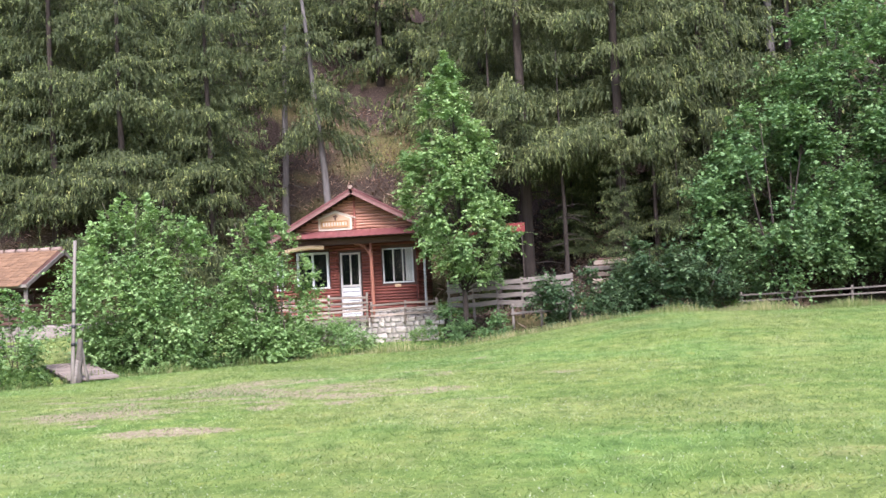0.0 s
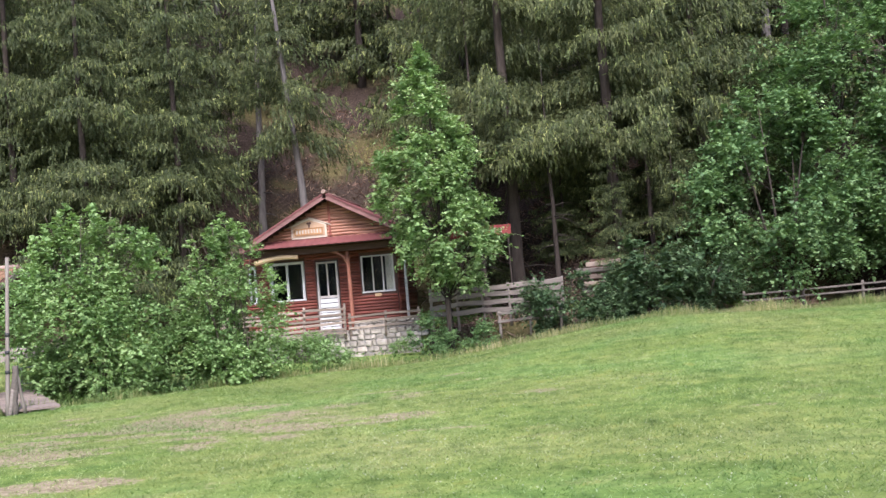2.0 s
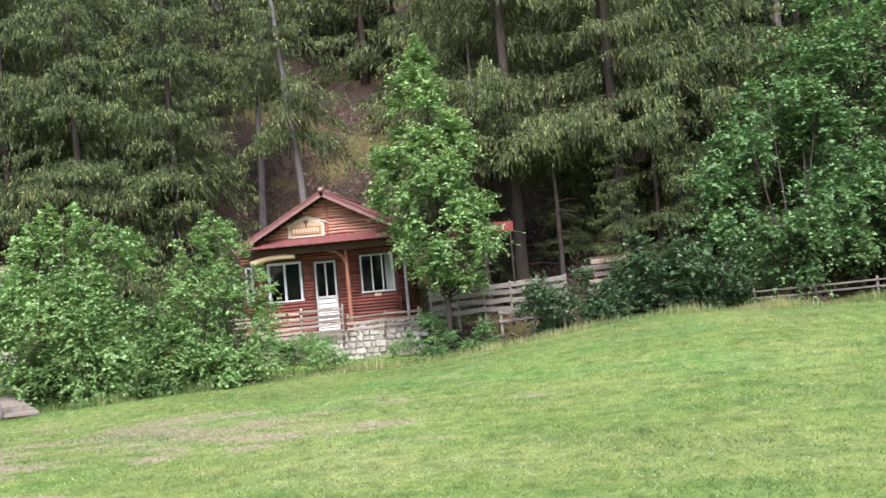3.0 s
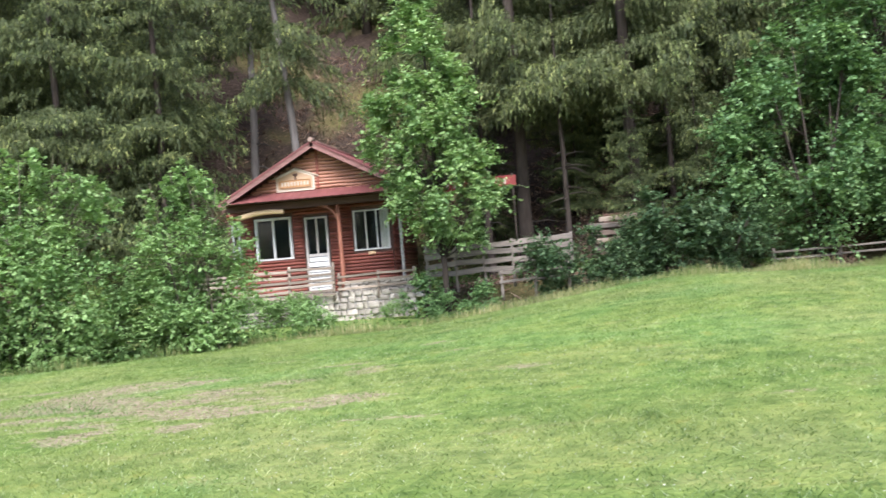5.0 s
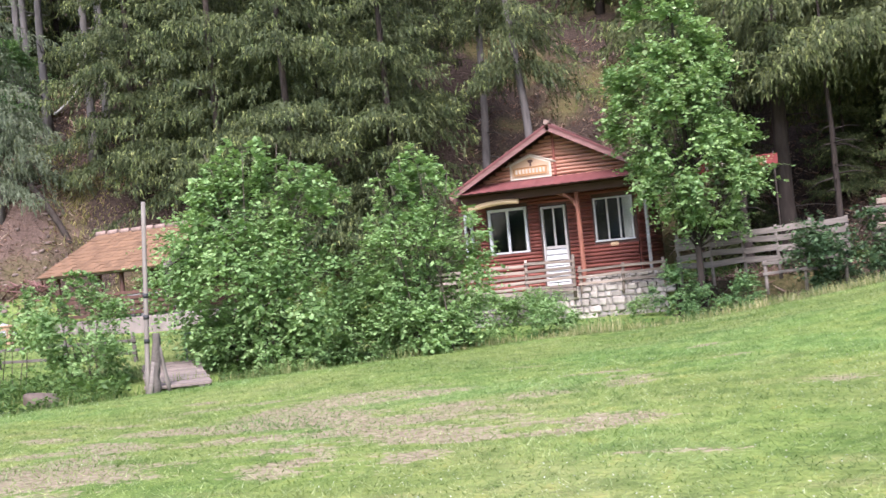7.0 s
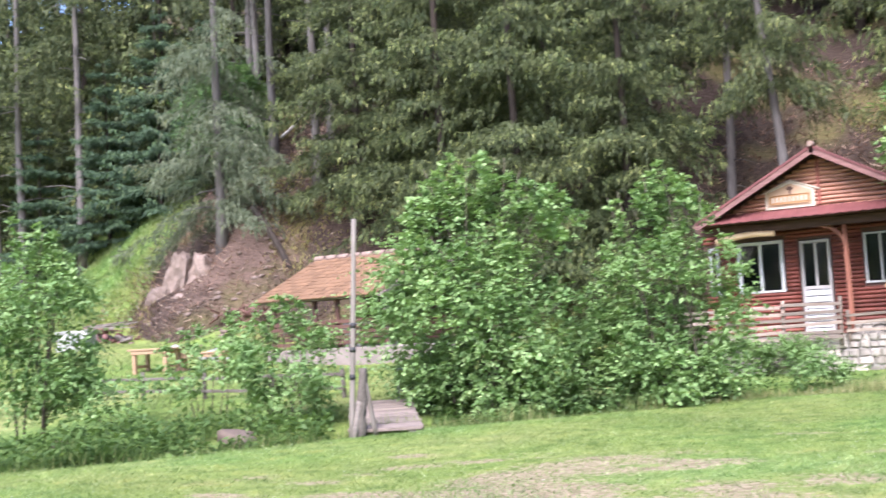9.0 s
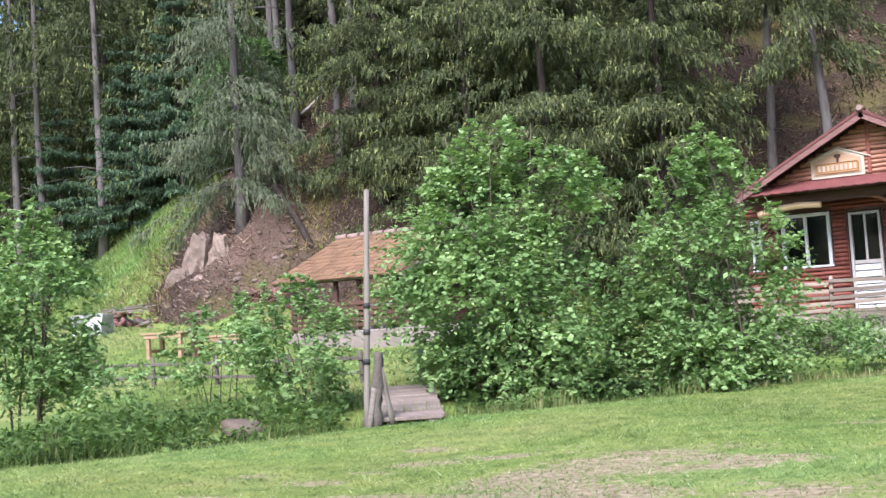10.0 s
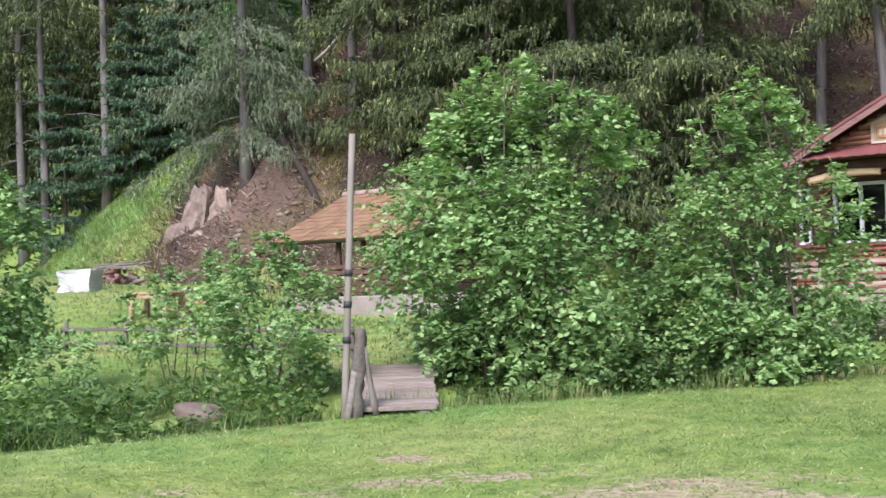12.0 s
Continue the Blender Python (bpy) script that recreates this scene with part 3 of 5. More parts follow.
        part("roof_plane", bm, M_REDROOF, c)
        b = box(0.0, L + 0.02, -1.475, -1.425, -0.15, 0.012, 0.006, m)
        bmesh.ops.recalc_face_normals(b, faces=b.faces)
        part("barge_board", b, M_RAKE, c)
        b = box(0.0, L - 0.05, -1.495, -1.478, -0.03, 0.03, 0.004, m)
        bmesh.ops.recalc_face_normals(b, faces=b.faces)
        part("verge_trim", b, M_REDROOF, c)
    part("ridge_cap", rod((ridge_x, -1.52, ridge_z + 0.02), (ridge_x, yb + 0.3, ridge_z + 0.02), 0.055, 0.055, 8, 0.0), M_RAKE, c)
    part("ridge_end_tile", rod((ridge_x, -1.58, ridge_z + 0.05), (ridge_x, -1.2, ridge_z + 0.055), 0.065, 0.062, 8, 0.1, 2), M_RIDGE, c, "rounded clay tile capping the ridge end")
    # porch beam, made deeper so its dark wood imitates shade below the roof
    part("porch_beam", box(-2.2, 3.1, -0.80, -0.66, 2.47, 2.68, 0.012), M_DARKWOOD, c)
    part("porch_soffit", box(-1.9, 3.35, -1.36, -0.02, 2.685, 2.70, 0), M_DARKWOOD, c)
    part("porch_post", rod((1.20, -0.73, -0.02), (1.18, -0.73, 2.56), 0.07, 0.06, 8, 0.06, 6), M_POST, c)
    part("porch_brace", rod((1.19, -0.73, 2.02), (0.52, -0.73, 2.53), 0.055, 0.05, 8, 0.06, 6, (0.10, 0, 0.10)), M_POST, c)
    part("porch_post", rod((2.97, -0.86, 0.0), (2.96, -0.80, 2.58), 0.05, 0.045, 8, 0.06, 5), M_WHITEWASH, c, "whitish corner porch post")
    part("porch_floor", box(-2.32, 3.1, -1.45, -0.01, -0.10, -0.01, 0.01), M_GREYWOOD, c)

    window(c, -1.50, -0.40, 1.10, 2.29, 0.0, 2, 0.075)
    window(c, -2.20, -1.97, 1.10, 2.23, 0.0, 1)
    w2 = window(c, 1.45, 2.48, 1.17, 2.29, 0.0, 3, 0.038)
    bm = bmesh.new()
    a = [bm.verts.new((2.20 + 0.0102 * i, 0.10 + 0.02 * math.sin(i * 1.6), 1.18)) for i in range(26)]
    b = [bm.verts.new((2.20 + 0.0102 * i, 0.10 + 0.02 * math.sin(i * 1.6), 2.28)) for i in range(26)]
    for i in range(25):
        bm.faces.new((a[i], a[i + 1], b[i + 1], b[i])).smooth = True
    part("curtain", bm, M_CURTAIN, w2, "gathered white curtain")
    part("awning_board", rod((-1.70, -1.02, 2.29), (-0.32, -1.02, 2.39), 0.08, 0.07, 8, 0.05, 8, (0, 0, 0.07)), M_TAN, c, "half log of pale peeled wood over the window")
    part("wall_plaque", box(1.83, 2.05, -0.085, -0.045, 0.99, 1.09, 0.03), M_TAN, c, "small oval wooden plaque")

    d = link("door", None, c)
    for n, q in (("frame_side", (0.0, 0.06, 0.0, 2.22)), ("frame_side", (0.62, 0.68, 0.0, 2.22)), ("frame_head", (0.06, 0.62, 2.16, 2.22))):
        part(n, box(q[0], q[1], -0.05, 0.07, q[2], q[3], 0.006), M_DOORGREY, d)
    part("mid_rail", box(0.06, 0.62, -0.02, 0.04, 1.06, 1.14, 0.006), M_DOORGREY, d)
    part("mullion", box(0.315, 0.365, -0.02, 0.04, 1.14, 2.16, 0.006), M_DOORGREY, d)
    for q in ((0.06, 0.315), (0.365, 0.62)):
        part("pane", box(q[0], q[1], 0.006, 0.012, 1.14, 2.16, 0), M_GLASS, d).visible_shadow = False
    for i in range(7):
        part("door_plank", box(0.06, 0.62, -0.025, 0.03, 0.01 + i * 0.15, 0.01 + i * 0.15 + 0.13, 0.012), M_WHITE, d)
    part("handle", rod((0.59, -0.06, 1.05), (0.48, -0.06, 1.05), 0.012), M_STEEL, d)
    return c


def cabin_sign():
    s = tagged(empty("name_sign", (0.09, -0.975, 2.94)), "carved honey-coloured wooden name sign with a small pitched top", "sign")
    bm = bmesh.new()

    def outline(g, y):
        return [bm.verts.new((x, y, z)) for x, z in ((-0.56 + g, g), (0.56 - g, g), (0.56 - g, 0.40 - g * 0.4), (0.02, 0.62 - g), (-0.56 + g, 0.40 - g * 0.4))]

    f, b = outline(0.0, -0.045), outline(0.0, 0.0)
    bm.faces.new(f)
    bm.faces.new(b[::-1])
    for k in range(5):
        bm.faces.new((f[k], b[k], b[(k + 1) % 5], f[(k + 1) % 5]))
    bmesh.ops.recalc_face_normals(bm, faces=bm.faces)
    part("border_board", bm, M_SIGNPALE, s)
    bm = bmesh.new()
    f, b = outline(0.06, -0.062), outline(0.06, -0.047)
    bm.faces.new(f)
    for k in range(5):
        bm.faces.new((f[k], b[k], b[(k + 1) % 5], f[(k + 1) % 5]))
    bmesh.ops.recalc_face_normals(bm, faces=bm.faces)
    part("face_board", bm, M_SIGNWOOD, s)
    for sgn in (-1, 1):
        part("top_slat", rod((0.02, -0.05, 0.64), (0.02 + sgn * 0.68, -0.05, 0.37), 0.022), M_SIGNPALE, s)
    part("name_tablet", box(-0.45, 0.45, -0.078, -0.062, 0.10, 0.31, 0.03), M_LETTER, s, "orange wooden tablet carrying the carved name")
    for i in range(9):
        x = -0.37 + i * 0.0925
        part("letter_bar", box(x - 0.028, x + 0.028, -0.087, -0.077, 0.145, 0.265, 0.006), M_SIGNPALE, s)
    part("emblem_stem", box(-0.005, 0.045, -0.078, -0.062, 0.32, 0.42, 0.008), M_DARKWOOD, s)
    part("emblem_cap", box(-0.05, 0.09, -0.080, -0.062, 0.42, 0.49, 0.02), M_DARKWOOD, s)
    return s


def stone(rng, r, flat=0.75, square=0.78):
    """An uneven rounded field stone."""
    bm = bmesh.new()
    bmesh.ops.create_icosphere(bm, subdivisions=1, radius=1.0)
    k = Vector((rng.uniform(0, 9), rng.uniform(0, 9), rng.uniform(0, 9)))
    for v in bm.verts:
        v.co *= 1 + 0.45 * noise.noise(v.co * 1.1 + k)
        v.co = Vector([max(-square, min(square, q)) for q in v.co]) * (0.9 / square)
        v.co = Vector((v.co.x * r * rng.uniform(1.2, 1.3), v.co.y * r * 0.8, v.co.z * r * flat))
    for f in bm.faces:
        f.smooth = True
    return bm


def block_stone(rng, length, high):
    """A roughly squared masonry stone with worn, uneven edges; its foot at z = 0."""
    bm = bmesh.new()
    bmesh.ops.create_cube(bm, size=1.0)
    for v in bm.verts:
        v.co = Vector((v.co.x * length * rng.uniform(0.84, 1.0), v.co.y * 0.2 * rng.uniform(0.85, 1.2), (v.co.z + 0.5) * high * rng.uniform(0.84, 1.0)))
    bmesh.ops.bevel(bm, geom=list(bm.edges), offset=min(length, high) * 0.17, segments=1, affect="EDGES", profile=0.6)
    for v in bm.verts:
        v.co += Vector((rng.uniform(-1, 1), rng.uniform(-1, 1), rng.uniform(-1, 1))) * 0.012
    return bm


def stone_wall(x0, x1, y, z0, z1, seed, high, label):
    """Courses of squared stones of uneven length before a mortar core."""
    rng = random.Random(seed)
    w = tagged(empty("stone_wall"), label, "stone wall", kind="structure")
    part("wall_core", box(x0, x1, y, y + 0.3, z0, z1 - 0.05, 0.02), M_MORTAR, w)
    shapes = []
    for k in range(12):
        length = high * (0.8, 1.1, 1.5, 2.0)[k % 4] * rng.uniform(0.9, 1.1)
        bm = block_stone(rng, length, high)
        me = bpy.data.meshes.new("stone")
        bm.to_mesh(me)
        bm.free()
        me.materials.append(M_STONE)
        shapes.append((length, me))
    z = z0
    while z < z1 - high * 0.4:
        x, tall = x0, rng.uniform(0.8, 1.2)
        while x < x1:
            length, me = rng.choice(shapes)
            o = link("stone", me, w)
            o.matrix_basis = pose(x + length / 2, y + 0.03 + rng.uniform(-0.035, 0.02), z + rng.uniform(-0.012, 0.012), rng.uniform(-5, 5), rng.uniform(-5, 5), rng.uniform(-6, 6)) @ Matrix.Diagonal((1, 1, tall * rng.uniform(0.92, 1.08), 1))
            x += length * rng.uniform(0.97, 1.05)
        z += high * tall
    return w


def rail_fence(name, a, b, n_posts, heights, z0, z1, label, material=None, board=0.09, jitter=0.02, seed=1, round_posts=True, group=""):
    """Posts with horizontal boards nailed to their fronts, along the line a-b in plan; a, b may slope."""
    rng = random.Random(seed)
    material = material or M_GREYWOOD
    a, b = Vector((*a, z0)), Vector((*b, z1))
    f = tagged(empty(name, tuple(a)), label, "fence", group)
    d = b - a
    side = Vector((d.y, -d.x, 0)).normalized()
    tall = max(heights) + 0.1
    for i in range(n_posts):
        p = d * (i / max(1, n_posts - 1))
        lean = Vector((rng.uniform(-1, 1), rng.uniform(-1, 1), 0)) * 0.04
        part("post", rod(p + Vector((0, 0, -0.25)), p + lean + Vector((0, 0, tall * rng.uniform(0.95, 1.1))), 0.045, 0.04, 8, 0.06, 3, rng=rng), material, f)
    for h in heights:
        for i in range(n_posts - 1):
            p, q = d * (i / (n_posts - 1)), d * ((i + 1) / (n_posts - 1))
            za, zb = h + rng.uniform(-jitter, jitter), h + rng.uniform(-jitter, jitter)
            L = (q - p).length
            t = Matrix.Translation(p + side * 0.065 + Vector((0, 0, za))) @ Matrix.Rotation(math.atan2(d.y, d.x), 4, "Z") @ Matrix.Rotation(-math.atan2(zb - za + (q - p).z, L), 4, "Y")
            part("rail", box(-0.06 if i == 0 else 0.004, L + 0.06 if i == n_posts - 2 else L - 0.004, -0.014, 0.014, -board / 2, board / 2, 0.005, t), material, f)
    return f


# ---- the open pavilion ----
def pavilion():
    s = tagged(empty("pavilion"), "open timber pavilion with an orange clay-tile roof and plank railing", "pavilion")
    x0, x1, yf, yr, zf, zr = -12.95, -8.9, -4.5, -1.8, 1.66, 2.80
    yb = 2 * yr - yf
    ang = math.atan2(zr - zf, yr - yf)
    L = math.hypot(zr - zf, yr - yf)
    for sgn in (-1, 1):
        b = box(x0, x1, -0.02, L, -0.07, -0.025, 0, Matrix.Translation((0, yr, zr)) @ (Matrix.Diagonal((1, sgn, 1, 1)) @ Matrix.Rotation(-ang, 4, "X")))
        bmesh.ops.recalc_face_normals(b, faces=b.faces)
        part("roof_deck", b, M_DARKWOOD, s)
    tile = bmesh.new()
    w, l = 0.215, 0.30
    rows = [[tile.verts.new((x, y, z + h)) for x, h in ((-w / 2, 0.0), (-w / 4, 0.010), (0, 0.013), (w / 4, 0.010), (w / 2, 0.0))] for y, z in ((0, 0.0), (l, 0.010))]
    under = [[tile.verts.new((x, y, z - 0.014)) for x in (-w / 2, w / 2)] for y, z in ((0, 0.0), (l, 0.010))]
    for k in range(4):
        tile.faces.new((rows[0][k], rows[0][k + 1], rows[1][k + 1], rows[1][k])).smooth = True
    tile.faces.new((rows[1][0], rows[1][1], rows[1][2], rows[1][3], rows[1][4], under[1][1], under[1][0]))
    bmesh.ops.recalc_face_normals(tile, faces=tile.faces)
    tm = bpy.data.meshes.new("tile")
    tile.to_mesh(tm)
    tile.free()
    tm.materials.append(M_TILE)
    rng = random.Random(4)
    nx, nr = int((x1 - x0) / w), int(L / 0.255) + 1
    base = Matrix.Translation((0, yr, zr)) @ (Matrix.Diagonal((1, -1, 1, 1)) @ Matrix.Rotation(-ang, 4, "X"))
    for r in range(nr):
        for i in range(nx):
            o = link("tile", tm, s)
            o.matrix_basis = base @ Matrix.Translation((x0 + w * (i + 0.5), r * 0.255, -0.018 + rng.uniform(-0.006, 0.008))) @ Matrix.Rotation(rng.uniform(-0.03, 0.03), 4, "Z")
    back = Matrix.Translation((0, yr, zr)) @ Matrix.Rotation(-ang, 4, "X")
    b = bmesh.new()
    for r in range(nr):
        slab(b, x0, x1, r * 0.255, r * 0.255 + 0.28, -0.02, 0.012, 0, back)
    part("rear_tiles", b, M_TILE, s)
    for i in range(10):
        a = x0 + i * (x1 - x0) / 10
        part("ridge_tile", rod((a, yr, zr + 0.005), (a + 0.33, yr, zr + 0.02), 0.085, 0.075, 8, 0.03, 1), M_RIDGE, s)
    part("eave_board", box(x0, x1, yf + 0.005, yf + 0.03, zf - 0.13, zf - 0.03, 0.004), M_GREYWOOD, s)
    for x in (x0, x1):
        for sgn in (-1, 1):
            b = box(x - 0.02, x + 0.02, -0.02, L + 0.03, -0.15, -0.02, 0.004, Matrix.Translation((0, yr, zr)) @ (Matrix.Diagonal((1, sgn, 1, 1)) @ Matrix.Rotation(-ang, 4, "X")))
            bmesh.ops.recalc_face_normals(b, faces=b.faces)
            part("barge_board", b, M_GREYWOOD, s)
    for x in (x0 + 0.4, -11.2, -10.5, x1 - 0.15):
        for y in (yf + 0.25, yb - 0.25):
            part("post", rod((x, y, 0.0), (x, y, zf - 0.03), 0.07, 0.065, 8, 0.05, 4), M_PALEWOOD if x > -9.5 and y < -3 else M_DARKWOOD, s)
    part("wall_plate", box(x0 + 0.2, x1 - 0.05, yf + 0.18, yf + 0.32, zf - 0.14, zf - 0.02, 0.01), M_DARKWOOD, s)
    part("wall_plate", box(x0 + 0.2, x1 - 0.05, yb - 0.32, yb - 0.18, zf - 0.14, zf - 0.02, 0.01), M_DARKWOOD, s)
    for i, z in enumerate((0.40, 0.53, 0.66, 0.79, 0.92)):
        part("railing_plank", box(x0 + 0.4, x1 + 0.0, yf + 0.10, yf + 0.145, z, z + 0.095, 0.008), M_DARKWOOD, s)
        part("railing_plank", box(x1 - 0.15, x1 - 0.10, yf + 0.15, yb - 0.2, z, z + 0.095, 0.008), M_DARKWOOD, s)
    # dark board added at the back to stand in for the shaded inside
    part("rear_wall", box(x0 + 0.5, x1 - 0.2, yb - 0.22, yb - 0.17, 0.3, 1.45, 0.01), M_DARKWOOD, s)
    part("plinth", box(x0 + 0.3, -7.6, yf + 0.02, yb, -0.45, 0.32, 0.03), M_CONCRETE, s, "pale rough concrete plinth")
    return s


def picnic_table(name, label, at, turn, length, width, high, material, group=""):
    t = tagged(empty(name, at, turn), label, "table", group)
    n = 4
    for i in range(n):
        y = -width / 2 + i * width / n
        part("top_plank", box(-length / 2, length / 2, y + 0.006, y + width / n - 0.006, high - 0.045, high, 0.006), material, t)
    for sy in (-1, 1):
        part("apron", box(-length / 2 + 0.08, length / 2 - 0.08, sy * (width / 2 - 0.05) - 0.016, sy * (width / 2 - 0.05) + 0.016, high - 0.135, high - 0.047, 0.005), material, t)
    for sx in (-1, 1):
        for sy in (-1, 1):
            part("leg", box(sx * (length / 2 - 0.15) - 0.045, sx * (length / 2 - 0.15) + 0.045, sy * (width / 2 - 0.1) - 0.045, sy * (width / 2 - 0.1) + 0.045, 0, high - 0.045, 0.006), material, t)
        part("cross_bar", box(sx * (length / 2 - 0.15) - 0.03, sx * (length / 2 - 0.15) + 0.03, -width / 2 + 0.1, width / 2 - 0.1, high * 0.25, high * 0.25 + 0.07, 0.006), material, t)
    return t


def footbridge():
    b = tagged(empty("footbridge"), "short weathered plank footbridge over the ditch", "bridge")
    p, q = Vector((-2.60, -14.12, -0.78)), Vector((-4.55, -11.35, -0.58))
    d = q - p
    L = d.length
    turn = Matrix.Translation(p) @ Matrix.Rotation(math.atan2(d.y, d.x), 4, "Z") @ Matrix.Rotation(-math.atan2(d.z, d.xy.length), 4, "Y")
    rng = random.Random(8)
    for sy in (-0.36, 0.36):
        part("bearer", rod(turn @ Vector((0.02, sy, -0.10)), turn @ Vector((L, sy, -0.10)), 0.08, 0.07), M_GREYWOOD, b)
    x = 0.0
    while x < L:
        w = rng.uniform(0.13, 0.19)
        part("deck_plank", box(x + 0.004, x + w - 0.004, -0.52 + rng.uniform(-0.02, 0.02), 0.52 + rng.uniform(-0.02, 0.02), -0.02, 0.025 + rng.uniform(-0.004, 0.006), 0.006, turn), M_DECK, b)
        x += w
    return b


def bridge_poles():
    p = tagged(empty("tall_pole", (-2.97, -14.45, -0.95)), "tall peeled pale pole bound with black bands beside the footbridge", "pole")
    part("shaft", rod((0.0, 0, 0), (0.10, 0.18, 3.16), 0.042, 0.036, 10, 0.03, 8), M_PALEWOOD, p)
    for z in (1.28, 1.62, 0.9):
        part("band", rod((0.1 * z / 3.16, 0.18 * z / 3.16, z), (0.1 * (z + 0.07) / 3.16, 0.18 * (z + 0.07) / 3.16, z + 0.07), 0.047, 0.047, 10, 0.0, 1), M_BAND, p)
    s = tagged(empty("gate_stump", (-2.90, -14.34, -0.9)), "split weathered stump post with leaning props by the bridge", "post")
    part("stump_post", rod((0, 0, 0), (0.07, 0.05, 1.0), 0.085, 0.055, 9, 0.32, 10), M_OLDRAIL, s)
    part("prop", rod((0.16, 0.16, 0.05), (0.09, 0.06, 0.8), 0.045, 0.03, 7, 0.25, 5), M_PALEWOOD, s)
    part("prop", rod((-0.02, -0.12, 0.0), (0.03, 0.02, 0.7), 0.05, 0.04, 7, 0.08, 3), M_GREYWOOD, s)
    g = tagged(empty("metal_gate", (-4.4, -11.0, -0.65)), "low open gate of grey steel tube beyond the footbridge", "gate")
    for a, c in (((0, 0, 0), (0, 0, 0.62)), ((0.45, 0.1, 0), (0.45, 0.1, 0.62)), ((0, 0, 0.6), (0.45, 0.1, 0.6)), ((0, 0, 0.25), (0.45, 0.1, 0.25))):
        part("tube", rod(a, c, 0.018, 0.018, 8, 0.0, 1), M_STEEL, g)


def woodpile():
    w = tagged(empty("firewood_pile", (-21.3, -1.9, float(height(-21.3, -1.9))), 15), "tumbled heap of split firewood and old boards on grass", "woodpile")
    rng = random.Random(3)
    mats = (M_DARKWOOD, M_GREYWOOD, M_RAKE, M_GREYWOOD)
    for i in range(34):
        x, y, z = rng.gauss(0, 0.55), rng.gauss(0, 0.25), 0.07 + 0.5 * rng.random() ** 2
        d = Vector((rng.uniform(-1, 1), rng.uniform(-0.6, 0.6), rng.uniform(-0.25, 0.25))).normalized() * 0.24
        p = Vector((x, y, z * max(0.25, 1 - abs(x))))
        part("billet", rod(p - d, p + d, rng.uniform(0.05, 0.085), rng.uniform(0.045, 0.08), 5, 0.15, 1, rng=rng), rng.choice(mats), w)
    for i in range(6):
        part("board", box(-0.7, 0.7, -0.06, 0.06, 0, 0.035, 0.005, Matrix.Translation((rng.uniform(-0.3, 0.6), rng.uniform(-0.4, 0.1), 0.42 + i * 0.03)) @ Matrix.Rotation(rng.uniform(-0.3, 0.3), 4, "Z") @ Matrix.Rotation(rng.uniform(-0.2, 0.2), 4, "Y")), rng.choice(mats), w)
    return w


def covered_box():
    c = tagged(empty("covered_crate", (-19.4, -4.75, float(height(-19.4, -4.75)) - 0.02), 20), "crate covered with a dirty white plastic sheet", "crate")
    bm = box(-0.48, 0.48, -0.32, 0.32, 0, 0.56, 0)
    bmesh.ops.subdivide_edges(bm, edges=bm.edges[:], cuts=4, use_grid_fill=True)
    for v in bm.verts:
        v.co += Vector((0.05, 0.05, 0.06)) * noise.noise(v.co * 2.3) + Vector((0.03, 0.03, 0.04)) * noise.noise(v.co * 6.1)
    part("sheet", bm, M_SHEET, c)


def small_bits():
    for x, y, r, f in ((-13.9, -5.0, 0.22, 0.9), (-14.3, -5.1, 0.14, 0.6), (-16.4, -3.9, 0.12, 0.8), (-13.5, -5.2, 0.2, 0.5)):
        bm = stone(random.Random(x), r, f)
        o = part("white_sack", bm, M_SHEET, None)
        o.matrix_basis = pose(x, y, float(height(x, y)) + r * f * 0.7)
        tagged(o, "crumpled white plastic sack lying on the grass", "sack", "sacks on the grass")
    for x, y, r, f, lab in ((-4.5, -15.05, 0.30, 0.85, "large brown boulder at the edge of the mown meadow"), (-6.6, -16.4, 0.2, 0.8, "small pale boulder at the edge of the mown meadow")):
        bm = stone(random.Random(int(r * 100)), r, f, 0.95)
        bmesh.ops.subdivide_edges(bm, edges=bm.edges[:], cuts=2, use_grid_fill=True)
        for v in bm.verts:
            v.co += v.co.normalized() * 0.09 * r * noise.noise(v.co * 6)
        o = part("boulder", bm, M_BOULDER, None)
        o.matrix_basis = pose(x, y, float(height(x, y)) + r * 0.12, 6, 14, 20)
        tagged(o, lab, "boulder", "boulders")


cabin()
cabin_sign()
stone_wall(-2.75, 3.35, -1.62, -0.85, -0.04, 5, 0.17, "low wall of pale squared field stones below the cabin")
stone_wall(1.32, 3.3, -1.22, -0.1, 0.3, 6, 0.14, "pale stone footing under the cabin's front wall")
rail_fence("porch_railing", (-2.6, -1.82), (1.15, -1.82), 4, (-0.04, 0.09, 0.22, 0.36, 0.50, 0.68), 0.0, 0.02, "weathered horizontal plank railing along the cabin porch", M_BROWNRAIL, board=0.075, jitter=0.04, seed=2)
rail_fence("low_railing", (1.3, -1.66), (3.4, -1.66), 3, (0.08, 0.25, 0.43), 0.0, 0.04, "low weathered plank railing on the stone wall", M_BROWNRAIL, 0.065, seed=3)
pavilion()
picnic_table("picnic_table", "rough tan wooden table standing on the grass", (-13.75, -7.3, float(height(-13.75, -7.3)) - 0.02), 8, 1.2, 0.7, 0.62, M_BROWNTOP)
picnic_table("bench", "low tan plank bench beside the wooden table", (-12.9, -6.6, float(height(-12.9, -6.6)) - 0.02), 20, 1.3, 0.4, 0.5, M_BROWNTOP)
picnic_table("pavilion_table", "white-painted plank table under the pavilion roof", (-10.0, -3.5, 0.32), 0, 1.5, 0.7, 0.66, M_WHITE)
footbridge()
bridge_poles()
woodpile()
covered_box()
small_bits()
